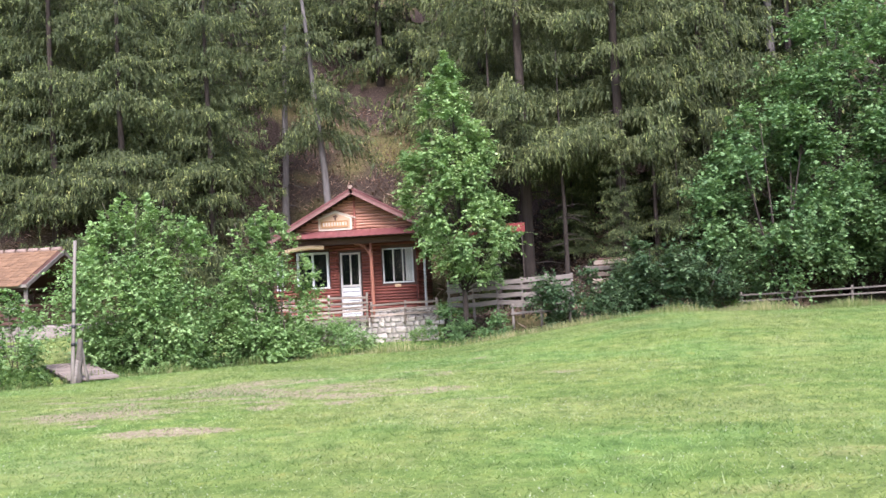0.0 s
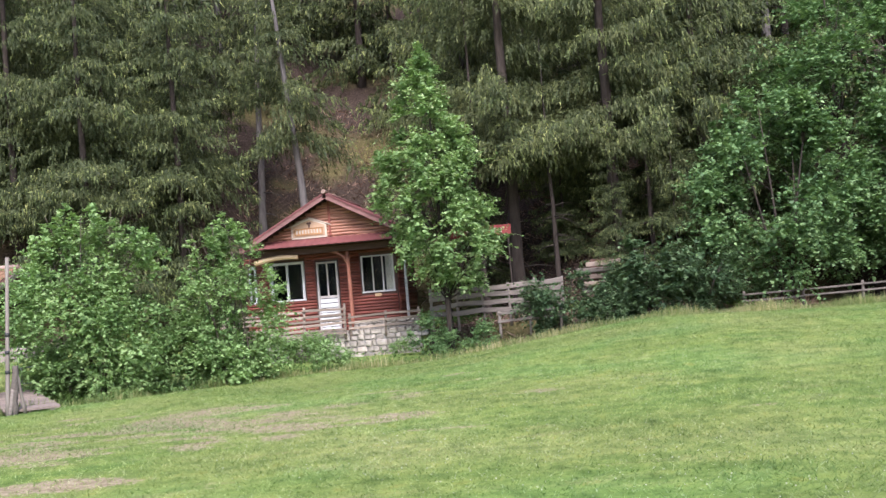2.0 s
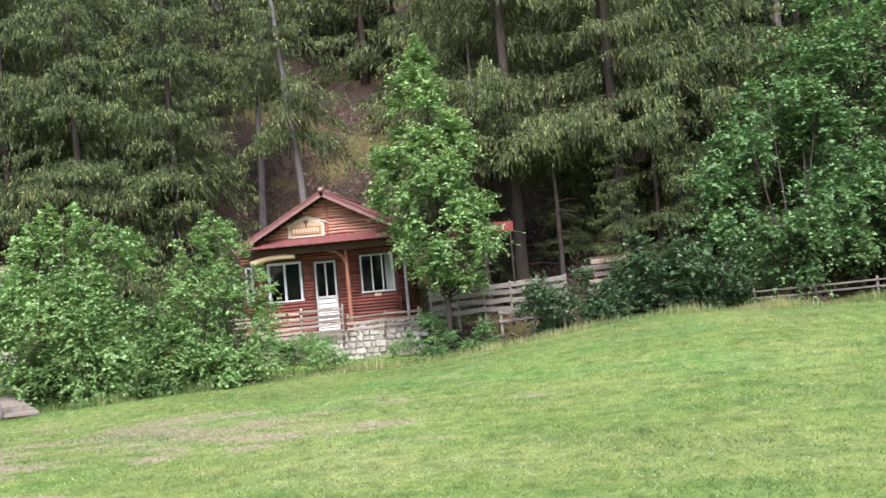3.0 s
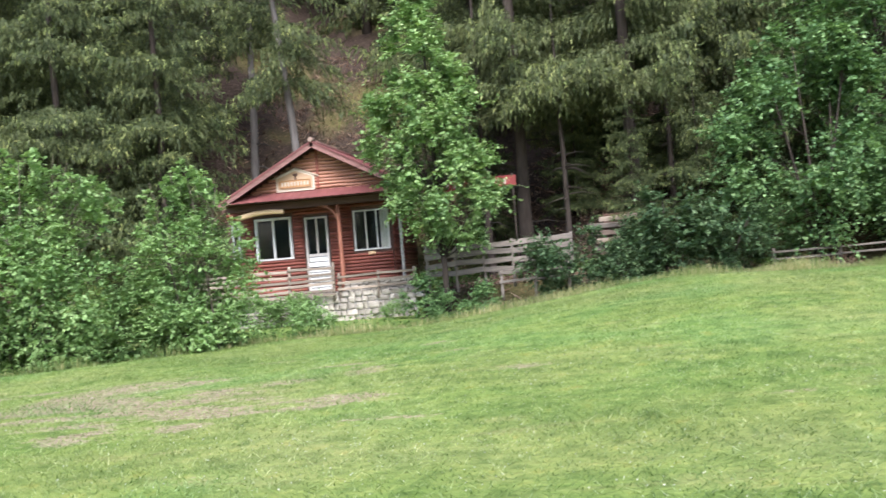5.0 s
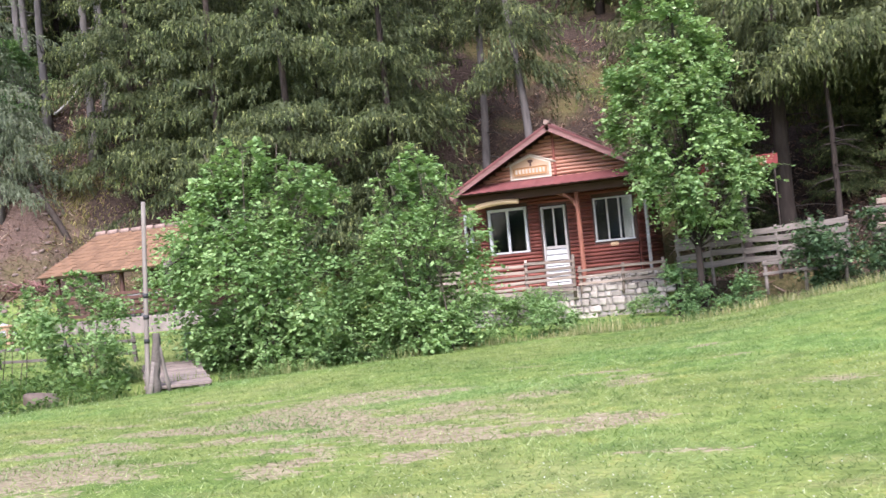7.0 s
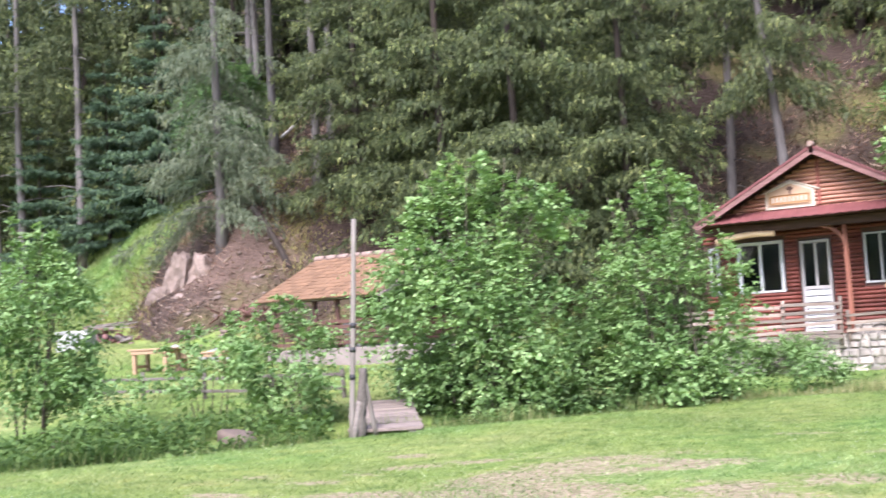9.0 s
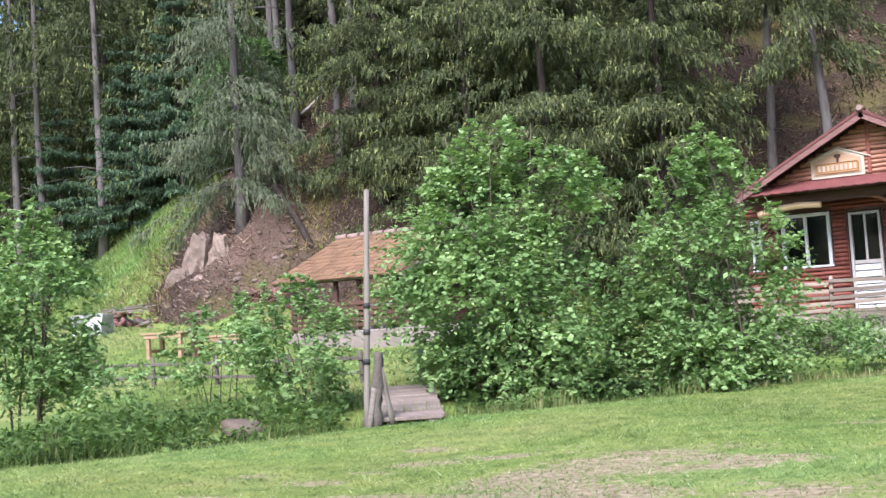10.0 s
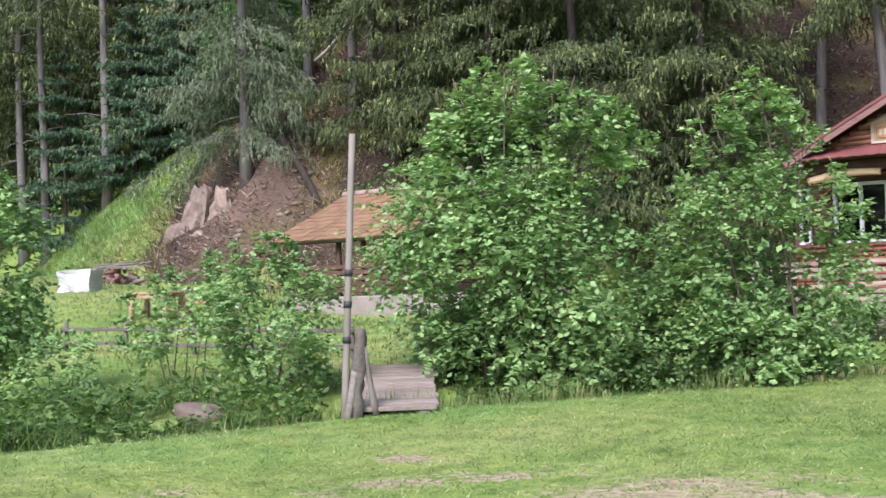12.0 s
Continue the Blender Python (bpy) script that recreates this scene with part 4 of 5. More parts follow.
rail_fence("stream_fence", (-12.5, -10.6), (-5.6, -10.9), 5, (0.25, 0.5), -0.55, -0.6, "grey rail fence behind the bushes along the stream", M_OLDRAIL, 0.06, seed=5)
rail_fence("stream_fence", (-4.0, -10.9), (0.3, -8.2), 4, (0.22, 0.5), -0.7, -0.72, "grey rail fence behind the bushes along the stream", M_OLDRAIL, 0.06, seed=6)
rail_fence("yard_fence", (3.9, -2.45), (7.7, -2.62), 6, (0.26, 0.49, 0.72, 0.90), 0.0, 0.08, "grey weathered plank fence beside the cabin yard", M_GREYWOOD, 0.14, 0.04, seed=7)
rail_fence("lower_fence", (5.9, -3.3), (7.6, -3.4), 3, (0.22, 0.42), -0.25, -0.2, "broken low rail fence below the yard fence", board=0.07, seed=9)
rail_fence("far_fence", (12.8, -2.3), (19.5, -1.6), 5, (0.16, 0.34), -0.2, -0.1, "low brown rail fence at the end of the meadow", M_OLDRAIL, board=0.05, seed=10)


def banner():
    b = tagged(empty("red_banner", (5.25, -0.9, 2.5)), "red painted board with pale lettering hung between trees", "sign")
    part("board", box(-1.05, 1.05, -0.02, 0.02, 0.04, 0.34, 0.006), M_SIGNRED, b)
    for i in range(9):
        part("letter_bar", box(-0.9 + i * 0.2, -0.82 + i * 0.2, -0.034, -0.022, 0.11, 0.25, 0.004), M_SIGNPALE, b)
    for x in (-0.95, 0.95):
        part("stake", rod((x, 0.06, -2.75), (x, 0.06, 0.4), 0.022), M_BARKDARK, b)


banner()
stack = tagged(empty("board_stack", (9.0, 0.2, float(height(9.0, 0.2)) - 0.05)), "stack of grey boards and stone blocks under the trees", "stack")
srng = random.Random(14)
for k in range(8):
    w = srng.uniform(0.5, 0.85)
    part("board", box(-w, w, -0.2, 0.2, 0, 0.15, 0.02, Matrix.Translation((srng.uniform(-0.15, 0.15), srng.uniform(-0.1, 0.1), 0.2 * k)) @ Matrix.Rotation(srng.uniform(-0.2, 0.2), 4, "Z") @ Matrix.Rotation(srng.uniform(-0.04, 0.04), 4, "Y")), (M_OLDRAIL, M_BROWNRAIL, M_BOULDER)[k % 3], stack)
    part("spacer", box(-0.4, 0.4, -0.12, 0.12, 0.14, 0.21, 0.01, Matrix.Translation((0, 0, 0.2 * k))), M_DARKWOOD, stack)


# ---- trees ----
def spruce_crown(seed, tall, low, radius, n_branch, droop=0.5, hang=0.34, blade=0.15, width=0.046, gap=0.27, spray=0.72, tiers=0, fine=13.0, curve=0.75):
    """Boughs that arch out and down, each a tapering fan of side twigs hung with chains of needled sprigs; paler young shoots at the ends."""
    rng = np.random.default_rng(seed)
    down = np.array([0, 0, -1.0])
    root, way, length, young = [], [], [], []
    levels = np.sort(rng.uniform(0, 1, n_branch)) ** 1.35
    for s in levels:
        if tiers:
            s = min(0.97, round(s * tiers) / tiers)
        h = low + (tall - low) * s
        coarse = 1.0 if h < fine else 2.2
        L = radius * (1 - s) ** curve * rng.choice((rng.uniform(0.5, 0.8), rng.uniform(0.8, 1.15))) + 0.3
        az = rng.uniform(0, math.tau)
        out = np.array([math.cos(az), math.sin(az), 0.0])
        side = np.array([-out[1], out[0], 0.0])
        dr = droop * rng.uniform(0.65, 1.35) * (1 - 0.6 * s)
        up, sway = rng.uniform(-0.05, 0.22), rng.uniform(-0.2, 0.2)
        st = np.arange(0.12 * L, L, gap * coarse * rng.uniform(0.85, 1.15))
        st = np.append(st + rng.uniform(-0.04, 0.04, len(st)), L)
        t = np.clip(st / L, 0, 1)
        axis = out * st[:, None] + side * (sway * st * t)[:, None] - down * (h + up * st - dr * L * t**1.6 + 0.16 * L * t**4)[:, None]
        wide = spray * min(1.25, 0.35 + L / 2.8) * rng.uniform(0.75, 1.25)
        for sgn in (-1, 1, 0):
            reach = wide * (0.22 + np.sin(np.pi * np.clip(0.18 + 0.78 * t, 0, 1))) * rng.uniform(0.3, 1.25, len(t)) if sgn else np.full(len(t), 0.12)
            d = unit(out * rng.uniform(0.45, 1.0, (len(t), 1)) + side * sgn + rng.normal(0, 0.14, (len(t), 3)))
            sag = rng.uniform(0.3, 1.1, len(t))
            fringe = rng.uniform(0.25, 1.5, len(t))
            for u in np.arange(0.03, 1.1, 0.42 * blade * coarse):
                ok = reach > u
                n = int(ok.sum())
                if not n:
                    break
                q = axis[ok] + d[ok] * u + down * (sag[ok] * u * u)[:, None] + rng.normal(0, 0.025, (n, 3))
                rim = np.clip(0.5 * t[ok] + 0.5 * u / np.maximum(reach[ok], 0.1), 0, 1)
                flat = rng.uniform(size=(n, 1)) < 0.28
                v = np.where(flat, 0.15 * down, down) + d[ok] * np.where(flat, 0.8, 0.12) + out * rng.uniform(0, 0.35, (n, 1)) + rng.normal(0, 0.16, (n, 3))
                root.append(q)
                way.append(unit(v))
                length.append(np.where(flat[:, 0], 0.4, 1.0) * hang * rng.uniform(0.5, 1.1, n) * fringe[ok] * (1.1 - 0.4 * rim))
                young.append(rim)
    root, way, length, young = (np.concatenate(a) for a in (root, way, length, young))
    base, along, size, fresh = [], [], [], []
    pitch = blade * 0.72
    for k in range(9):
        ok = (length > k * pitch) & ((root[:, 2] < fine) | (k % 2 == 0))
        n = int(ok.sum())
        if not n:
            break
        w = way[ok]
        splay = across(w, rng) * rng.uniform(0.1, 0.42, (n, 1))
        base.append(root[ok] + w * (k * pitch) + rng.normal(0, 0.008, (n, 3)))
        along.append(unit(w + splay))
        end = length[ok] <= (k + 1) * pitch
        size.append(np.where(root[ok][:, 2] < fine, 1.0, 2.0) * rng.uniform(0.8, 1.3, n))
        fresh.append(rng.uniform(size=n) < np.where(end, 0.9, 0.4) * np.clip((young[ok] - 0.62) / 0.33, 0.03, 1))
    base, along, size, fresh = (np.concatenate(a) for a in (base, along, size, fresh))
    half = across(along, rng) * (width * size / 2)[:, None]
    v = np.stack([base - half, base + half, base + along * (blade * size)[:, None]], 1).reshape(-1, 3)
    return v, np.arange(len(v)).reshape(-1, 3), fresh.astype(int)


def trunk_mesh(name, tall, r, seed, material, stubs=0, stub_low=1.5, stub_high=6, lean=(0, 0)):
    """A tapering trunk with a root flare and some dead stubs."""
    rng = random.Random(seed)
    n = 9
    pts = [(lean[0] * (k / n) ** 1.2 + rng.uniform(-0.03, 0.03), lean[1] * (k / n) ** 1.2 + rng.uniform(-0.03, 0.03), -0.8 + (tall + 0.8) * k / n) for k in range(n + 1)]
    rad = [r * (1.0 - 0.9 * (k / n)) * (1.45 if k == 0 else 1) for k in range(n + 1)]
    bm = tube(bmesh.new(), pts, rad, 10, 0.05, rng)
    for k in range(stubs):
        z = rng.uniform(stub_low, stub_high)
        a = rng.uniform(0, math.tau)
        L = rng.uniform(0.4, 1.5)
        f = (z + 0.8) / (tall + 0.8)
        o = Vector((lean[0] * f**1.2, lean[1] * f**1.2, z))
        e = o + Vector((math.cos(a) * L, math.sin(a) * L, rng.uniform(-0.5, 0.1)))
        tube(bm, [o, o.lerp(e, 0.5) + Vector((0, 0, 0.08)), e], [0.03, 0.018, 0.006], 4, 0.1, rng)
    me = bpy.data.meshes.new(name)
    bm.to_mesh(me)
    bm.free()
    me.materials.append(material)
    return me


def make_spruce(seed, tall, low, radius, n_branch, r=0.22, stubs=0, bark=None, needle=None, tip=None, lean=(0, 0), **kw):
    v, t, f = spruce_crown(seed, tall, low, radius, n_branch, **kw)
    f_up = np.clip((v[:, 2] + 0.8) / (tall + 0.8), 0, 1) ** 1.2
    v = v + np.stack([lean[0] * f_up, lean[1] * f_up, 0 * f_up], 1)
    crown = raw("crown", v, t, (needle or M_NEEDLE, tip or M_TIP), f)
    trunk = trunk_mesh("trunk", tall, r, seed, bark or M_BARK, stubs, 0.8, low + 2, lean)
    return trunk, crown


def plant(kind, meshes, x, y, turn=0.0, scale=1.0, label="", category="", group="", dz=0.0, wide=None):
    ob = empty(kind, (x, y, float(height(x, y)) + dz), turn)
    wide = wide or scale
    ob.scale = (wide, wide, scale)
    link("trunk", meshes[0], ob)
    link("crown", meshes[1], ob)
    return tagged(ob, label, category, group)


def broadleaf(seed, tall, clumps, leaves, size, leaf, stems=3, stem_r=0.05, bark=None, spread=0.5, upright=0.0):
    """Stems and limbs running out to uneven clumps of leaves. clumps: (x, y, z, radius)."""
    rng = np.random.default_rng(seed)
    pr = random.Random(seed)
    bm = bmesh.new()
    feet = [(pr.uniform(-1, 1) * spread * 0.4, pr.uniform(-1, 1) * spread * 0.3) for _ in range(stems)]
    cents = np.array([c[:3] for c in clumps])
    order = np.argsort(np.arctan2(cents[:, 1], cents[:, 0]))
    for (fx, fy), pick in zip(feet, np.array_split(order, stems)):
        mine = cents[pick]
        topz = mine[:, 2].max()
        tx, ty = mine[:, 0].mean(), mine[:, 1].mean()
        pts = [Vector((fx + (tx - fx) * (k / 5) ** 1.3, fy + (ty - fy) * (k / 5) ** 1.3, -0.3 + (topz + 0.2) * k / 5)) for k in range(6)]
        tube(bm, pts, [stem_r * (1 - 0.8 * k / 5) for k in range(6)], 7, 0.08, pr)
        for c in mine:
            e = Vector(c)
            rise = [k for k in range(1, 6) if pts[k].z < e.z - 0.45 * (pts[k].xy - e.xy).length]
            a = pts[rise[-1] if rise else 1]
            m = a.lerp(e, 0.55) + Vector((0, 0, -0.08))
            tube(bm, [a, m, e], [stem_r * 0.2, stem_r * 0.12, 0.004], 4, 0.1, pr)
    me = bpy.data.meshes.new("trunk")
    bm.to_mesh(me)
    bm.free()
    me.materials.append(bark or M_BARKDARK)
    share = np.array([c[3] ** 2 for c in clumps])
    share = np.maximum(3, leaves / 11 * share / share.sum()).astype(int)
    axis = cents.mean(0)
    base, along, tilt = [], [], []
    for c, k in zip(clumps, share):
        c0 = np.array(c[:3])
        away = unit((c0 - axis) * np.array([1, 1, 0.35]) + 1e-6)
        d = unit(0.75 * away + np.array([0, 0, 0.45 + upright]) + 0.75 * rng.normal(size=(k, 3)))
        start = c0 + rng.normal(0, 0.33, (k, 3)) * c[3]
        L = c[3] * rng.uniform(0.7, 1.5, k)
        sag = rng.uniform(0.0, 0.35, k)
        for j in range(11):
            f = 0.2 + 0.8 * j / 10
            p = start + d * (L * f)[:, None] - np.array([0, 0, 1.0]) * (sag * L * f * f)[:, None]
            turn = rng.normal(size=(k, 3))
            o = unit(np.cross(d, turn)) * (-1) ** j
            base.append(p + rng.normal(0, 0.015, (k, 3)))
            along.append(unit(o * np.array([1, 1, 0.35]) + 0.45 * d + np.array([0, 0, -0.22])))
            tilt.append(np.full(k, 1.25 - 0.5 * f))
    base, along, tilt = np.concatenate(base), np.concatenate(along), np.concatenate(tilt)
    n = len(base)
    up = unit(np.array([0, 0, 1.0]) + 0.38 * rng.normal(size=(n, 3)))
    side = unit(np.cross(along, up))
    L = size * rng.uniform(0.65, 1.25, n) * tilt
    v, t = blades(base, along, side, L, L * rng.uniform(0.62, 0.85, n), 0.1, 0.45)
    return me, raw("crown", v, t, leaf)


def clump_cloud(seed, n, w, d, z0, z1, r0, r1, shape="egg"):
    """Clump centres filling an uneven crown envelope."""
    rng = random.Random(seed)
    out = []
    while len(out) < n:
        u = rng.uniform(0, 1)
        a = rng.uniform(0, math.tau)
        if shape == "egg":
            prof = math.sin(math.pi * (0.14 + 0.80 * u)) ** 0.7
        else:
            prof = 1.0 - 0.65 * u
        q = math.sqrt(rng.uniform(0.15, 1)) * prof
        r = rng.uniform(r0, r1) * (0.7 + 0.4 * prof)
        out.append((q * w / 2 * math.cos(a), q * d / 2 * math.sin(a), z0 + (z1 - z0) * u, r))
    return out


def shoots(seed, n, w, z0, z1):
    """Slim upright leaders that break the crown's outline."""
    rng = random.Random(seed)
    out = []
    for _ in range(n):
        x, y = rng.uniform(-w / 2, w / 2), rng.uniform(-0.5, 0.5)
        top = z1 - (z1 - z0) * 0.7 * abs(x) / (w / 2) * rng.uniform(0.6, 1.2)
        for k in range(4):
            out.append((x + 0.05 * k, y, top - k * 0.16, 0.09 + 0.04 * k))
    return out


B = "hazel bushes along the stream"
# bush beside the bridge and its neighbour in front of the cabin
m = broadleaf(11, 4.0, [(x - 0.28 + 0.3 * (1 - z / 3.5), y, z, r) for x, y, z, r in clump_cloud(11, 78, 3.3, 2.3, 0.35, 3.5, 0.30, 0.55) + clump_cloud(12, 20, 3.2, 2.2, 0.2, 1.2, 0.33, 0.46, "low")] + shoots(13, 28, 3.2, 2.5, 4.4), 34000, 0.102, M_HAZEL, 11, 0.026, M_TWIG, spread=1.3)
plant("hazel_bush", m, -2.75, -10.9, 0, 1, "large round hazel bush with bright green leaves", "bush", B)
m = broadleaf(21, 3.2, [(x - 0.22, y, z, r) for x, y, z, r in clump_cloud(21, 54, 2.0, 1.8, 0.3, 3.0, 0.26, 0.45) + clump_cloud(22, 20, 2.4, 1.7, 0.15, 1.3, 0.3, 0.45, "low")] + [(x - 1.45, y, z, r) for x, y, z, r in clump_cloud(24, 26, 2.0, 1.3, 0.1, 1.75, 0.28, 0.42, "low")] + [(x - 0.15, y, z, r) for x, y, z, r in shoots(23, 18, 1.9, 2.2, 4.0)], 25000, 0.098, M_HAZEL, 9, 0.024, M_TWIG, spread=1.1)
plant("hazel_bush", m, 0.25, -9.6, 0, 1, "smaller hazel bush with upright shoots before the cabin", "bush", B)
m = broadleaf(31, 3.0, clump_cloud(31, 44, 2.0, 1.7, 0.6, 2.8, 0.28, 0.48) + shoots(33, 10, 1.5, 2.0, 3.4), 13000, 0.092, M_HAZEL, 7, 0.022, M_TWIG, spread=0.9)
plant("hazel_bush", m, -8.1, -15.4, 0, 1, "young leafy bush with bare lower stems", "bush", B)
m = broadleaf(41, 2.0, clump_cloud(41, 30, 2.5, 1.7, 0.45, 1.75, 0.22, 0.4) + clump_cloud(42, 8, 3.0, 1.6, 0.2, 0.8, 0.2, 0.32, "low") + shoots(43, 7, 2.0, 1.4, 2.3), 6200, 0.10, M_HAZEL, 7, 0.018, M_TWIG, spread=1.2)
plant("hazel_bush", m, -5.0, -13.3, 0, 0.86, "low spreading hazel bush with slanting stems", "bush", B)
m = broadleaf(51, 1.6, clump_cloud(51, 14, 1.7, 1.2, 0.35, 1.5, 0.16, 0.3) + shoots(53, 4, 1.2, 1.2, 1.9), 2000, 0.09, M_HAZEL, 6, 0.012, M_TWIG, spread=0.8)
plant("hazel_bush", m, -6.6, -13.4, 0, 1, "thin low bush with open stems", "bush", B)
m = broadleaf(55, 1.2, clump_cloud(55, 9, 1.1, 0.9, 0.3, 0.9, 0.14, 0.26), 900, 0.085, M_HAZEL, 5, 0.010, M_TWIG, spread=0.6)
plant("hazel_bush", m, -6.7, -15.2, 0, 1, "sapling with a few leafy twigs", "bush", B)

# broadleaf tree before the cabin's corner: a pointed top, a straight middle and a low lobe on one side
TALL_CROWN = ((2.0, 0.5, 0.6), (2.5, 0.4, 1.15), (3.0, 0.15, 1.6), (3.5, 0.0, 1.65), (4.4, -0.25, 1.5), (5.2, -0.42, 1.5), (6.05, -0.5, 1.45), (6.9, -0.42, 1.15), (7.6, -0.34, 0.65), (8.2, -0.2, 0.25))


def profile_clumps(seed, n, prof, r0, r1, deep=0.9):
    """Clumps scattered in a crown whose middle and half width change with the height."""
    rng = random.Random(seed)
    zs, cs, ws = zip(*prof)
    out = []
    while len(out) < n:
        z = rng.uniform(zs[0], zs[-1])
        w = float(np.interp(z, zs, ws))
        if rng.uniform(0, max(ws)) > w + 0.25:
            continue
        a, q = rng.uniform(0, math.tau), math.sqrt(rng.uniform(0.2, 1))
        r = rng.uniform(r0, r1) * (0.6 + 0.4 * w / max(ws))
        out.append((float(np.interp(z, zs, cs)) + q * max(0.05, w - r * 0.6) * math.cos(a), q * max(0.05, w * deep - r * 0.6) * math.sin(a), z, r))
    return out


m = broadleaf(61, 8.0, profile_clumps(61, 88, TALL_CROWN, 0.26, 0.52) + [(x - 0.25, y, z, r) for x, y, z, r in shoots(63, 5, 0.5, 7.6, 8.7)], 32000, 0.125, M_OAK, 1, 0.09, spread=0.1)
plant("broadleaf_tree", m, 4.5, -3.5, 0, 1, "slender bright green broadleaf tree beside the cabin", "tree", "trees by the cabin")
# dark shrubs and trees on the far side of the meadow
m = broadleaf(71, 2.2, clump_cloud(71, 30, 2.2, 1.5, 0.2, 1.9, 0.28, 0.45), 5200, 0.12, M_DARKLEAF, 4, 0.04, spread=0.9)
S = "shrubs along the yard fence"
small = broadleaf(72, 1.2, clump_cloud(72, 18, 1.3, 0.9, 0.1, 1.1, 0.2, 0.34), 2600, 0.10, M_MAPLE, 4, 0.02, spread=0.6)
plant("shrub", m, 7.7, -3.3, 0, 1.0, "dark green leafy shrub by the fence", "bush", S)
plant("shrub", m, 10.1, -2.6, 120, 1.2, "taller dark green shrub under the trees", "bush", S)
plant("shrub", small, 5.5, -3.9, 70, 0.8, "small dark shrub at the fence foot", "bush", S)
plant("shrub", small, 3.9, -3.3, 200, 0.85, "small dark shrub at the wall foot", "bush", S)
plant("shrub", small, 4.5, -4.1, 30, 0.6, "small dark shrub at the fence foot", "bush", S)
plant("shrub", m, 8.9, -3.5, 260, 0.75, "dark green leafy shrub by the fence", "bush", S)
plant("shrub", m, 7.0, -0.4, 160, 0.6, "dark green shrub in the shade under the spruces", "bush", S)
plant("shrub", m, 9.9, -0.6, 310, 0.8, "dark green shrub in the shade under the spruces", "bush", S)
plant("shrub", m, 11.9, -2.7, 30, 0.9, "dark green leafy shrub by the fence", "bush", S)
m = broadleaf(81, 6.5, clump_cloud(81, 62, 5.0, 3.6, 0.7, 6.0, 0.36, 0.66) + shoots(84, 8, 3.2, 4.6, 6.7), 26000, 0.15, M_MAPLE, 4, 0.06, spread=1.2)
plant("broadleaf_tree", m, 14.2, -1.2, 0, 1, "dense dark green broadleaf tree at the meadow's edge", "tree", "trees by the cabin")
m2 = broadleaf(82, 10, clump_cloud(82, 110, 6.4, 5.0, 1.2, 9.8, 0.5, 0.9), 32000, 0.16, M_MAPLE, 3, 0.1, spread=1.0)
plant("broadleaf_tree", m2, 17.3, 1.6, 0, 1, "tall dark broadleaf tree at the meadow's edge", "tree", "trees by the cabin")
plant("broadleaf_tree", m, 18.9, -0.6, 140, 1.05, "dense dark green broadleaf tree at the meadow's edge", "tree", "trees by the cabin")
plant("broadleaf_tree", m2, 22.5, 2.0, 200, 1.0, "tall dark broadleaf tree at the meadow's edge", "tree", "trees by the cabin")
plant("shrub", m, -22.5, 5.8, 40, 0.75, "leafy green bush between fir and spruce", "bush", "bushes at the wood's foot")

# the spruces
F = "spruces of the wood"
big = [
    make_spruce(101, 21, 1.6, 3.7, 165, 0.16, bark=M_BARKDARK, droop=0.5),
    make_spruce(102, 19, 1.0, 3.6, 165, 0.16, bark=M_BARKDARK, droop=0.46, hang=0.28),
    make_spruce(103, 22, 5.2, 4.4, 125, 0.24, 6, bark=M_BARKDARK, droop=0.34, hang=0.5, spray=0.55, needle=M_OLIVE),
]
mid = [
    make_spruce(111, 20, 6.0, 2.6, 56, 0.19, 16, gap=0.34, hang=0.45, droop=0.6),
    make_spruce(112, 22, 8.5, 2.5, 50, 0.17, 20, gap=0.34, hang=0.45, droop=0.6),
]
low = [
    make_spruce(121, 16, 0.6, 3.0, 84, 0.16, bark=M_BARKDARK, gap=0.36, blade=0.21, width=0.075, fine=9),
    make_spruce(122, 18, 1.2, 2.9, 84, 0.16, bark=M_BARKDARK, gap=0.36, blade=0.21, width=0.075, fine=9),
]
fir = make_spruce(131, 9, 0.3, 2.8, 150, 0.12, bark=M_BARKDARK, needle=M_FIR, tip=M_FIRTIP, droop=0.34, hang=0.08, blade=0.17, width=0.06, gap=0.14, spray=0.5, tiers=11, curve=0.9)
BIG = [(-14.5, 2.8, 0, 205, 0.85), (-11.2, 2.6, 0, 0, 0.95), (-8.2, 1.7, 1, 40, 0.95), (-5.2, 2.6, 0, 120, 0.9), (-6.9, 7.4, 1, 200, 0.9), (6.3, 2.0, 2, 75, 1.0), (9.6, 1.4, 2, 10, 0.95), (12.6, 2.6, 0, 250, 1.0), (4.6, 7.4, 2, 300, 0.9), (-13.4, 5.4, 1, 160, 0.95), (-9.4, 6.6, 0, 330, 0.95)]
for x, y, k, a, s in BIG:
    plant("spruce", big[k], x, y, a, s, "tall spruce with drooping olive green boughs", "spruce tree", F)
# bare-stemmed spruces on the spur
plant("spruce", make_spruce(141, 20, 1.3, 2.7, 105, 0.18, 10, hang=0.42, droop=0.75, blade=0.16, width=0.04, needle=M_LICHEN, tip=M_OLIVE), -18.75, 0.9, 0, 1, "grey-trunked spruce with thin drooping boughs", "spruce tree", F)
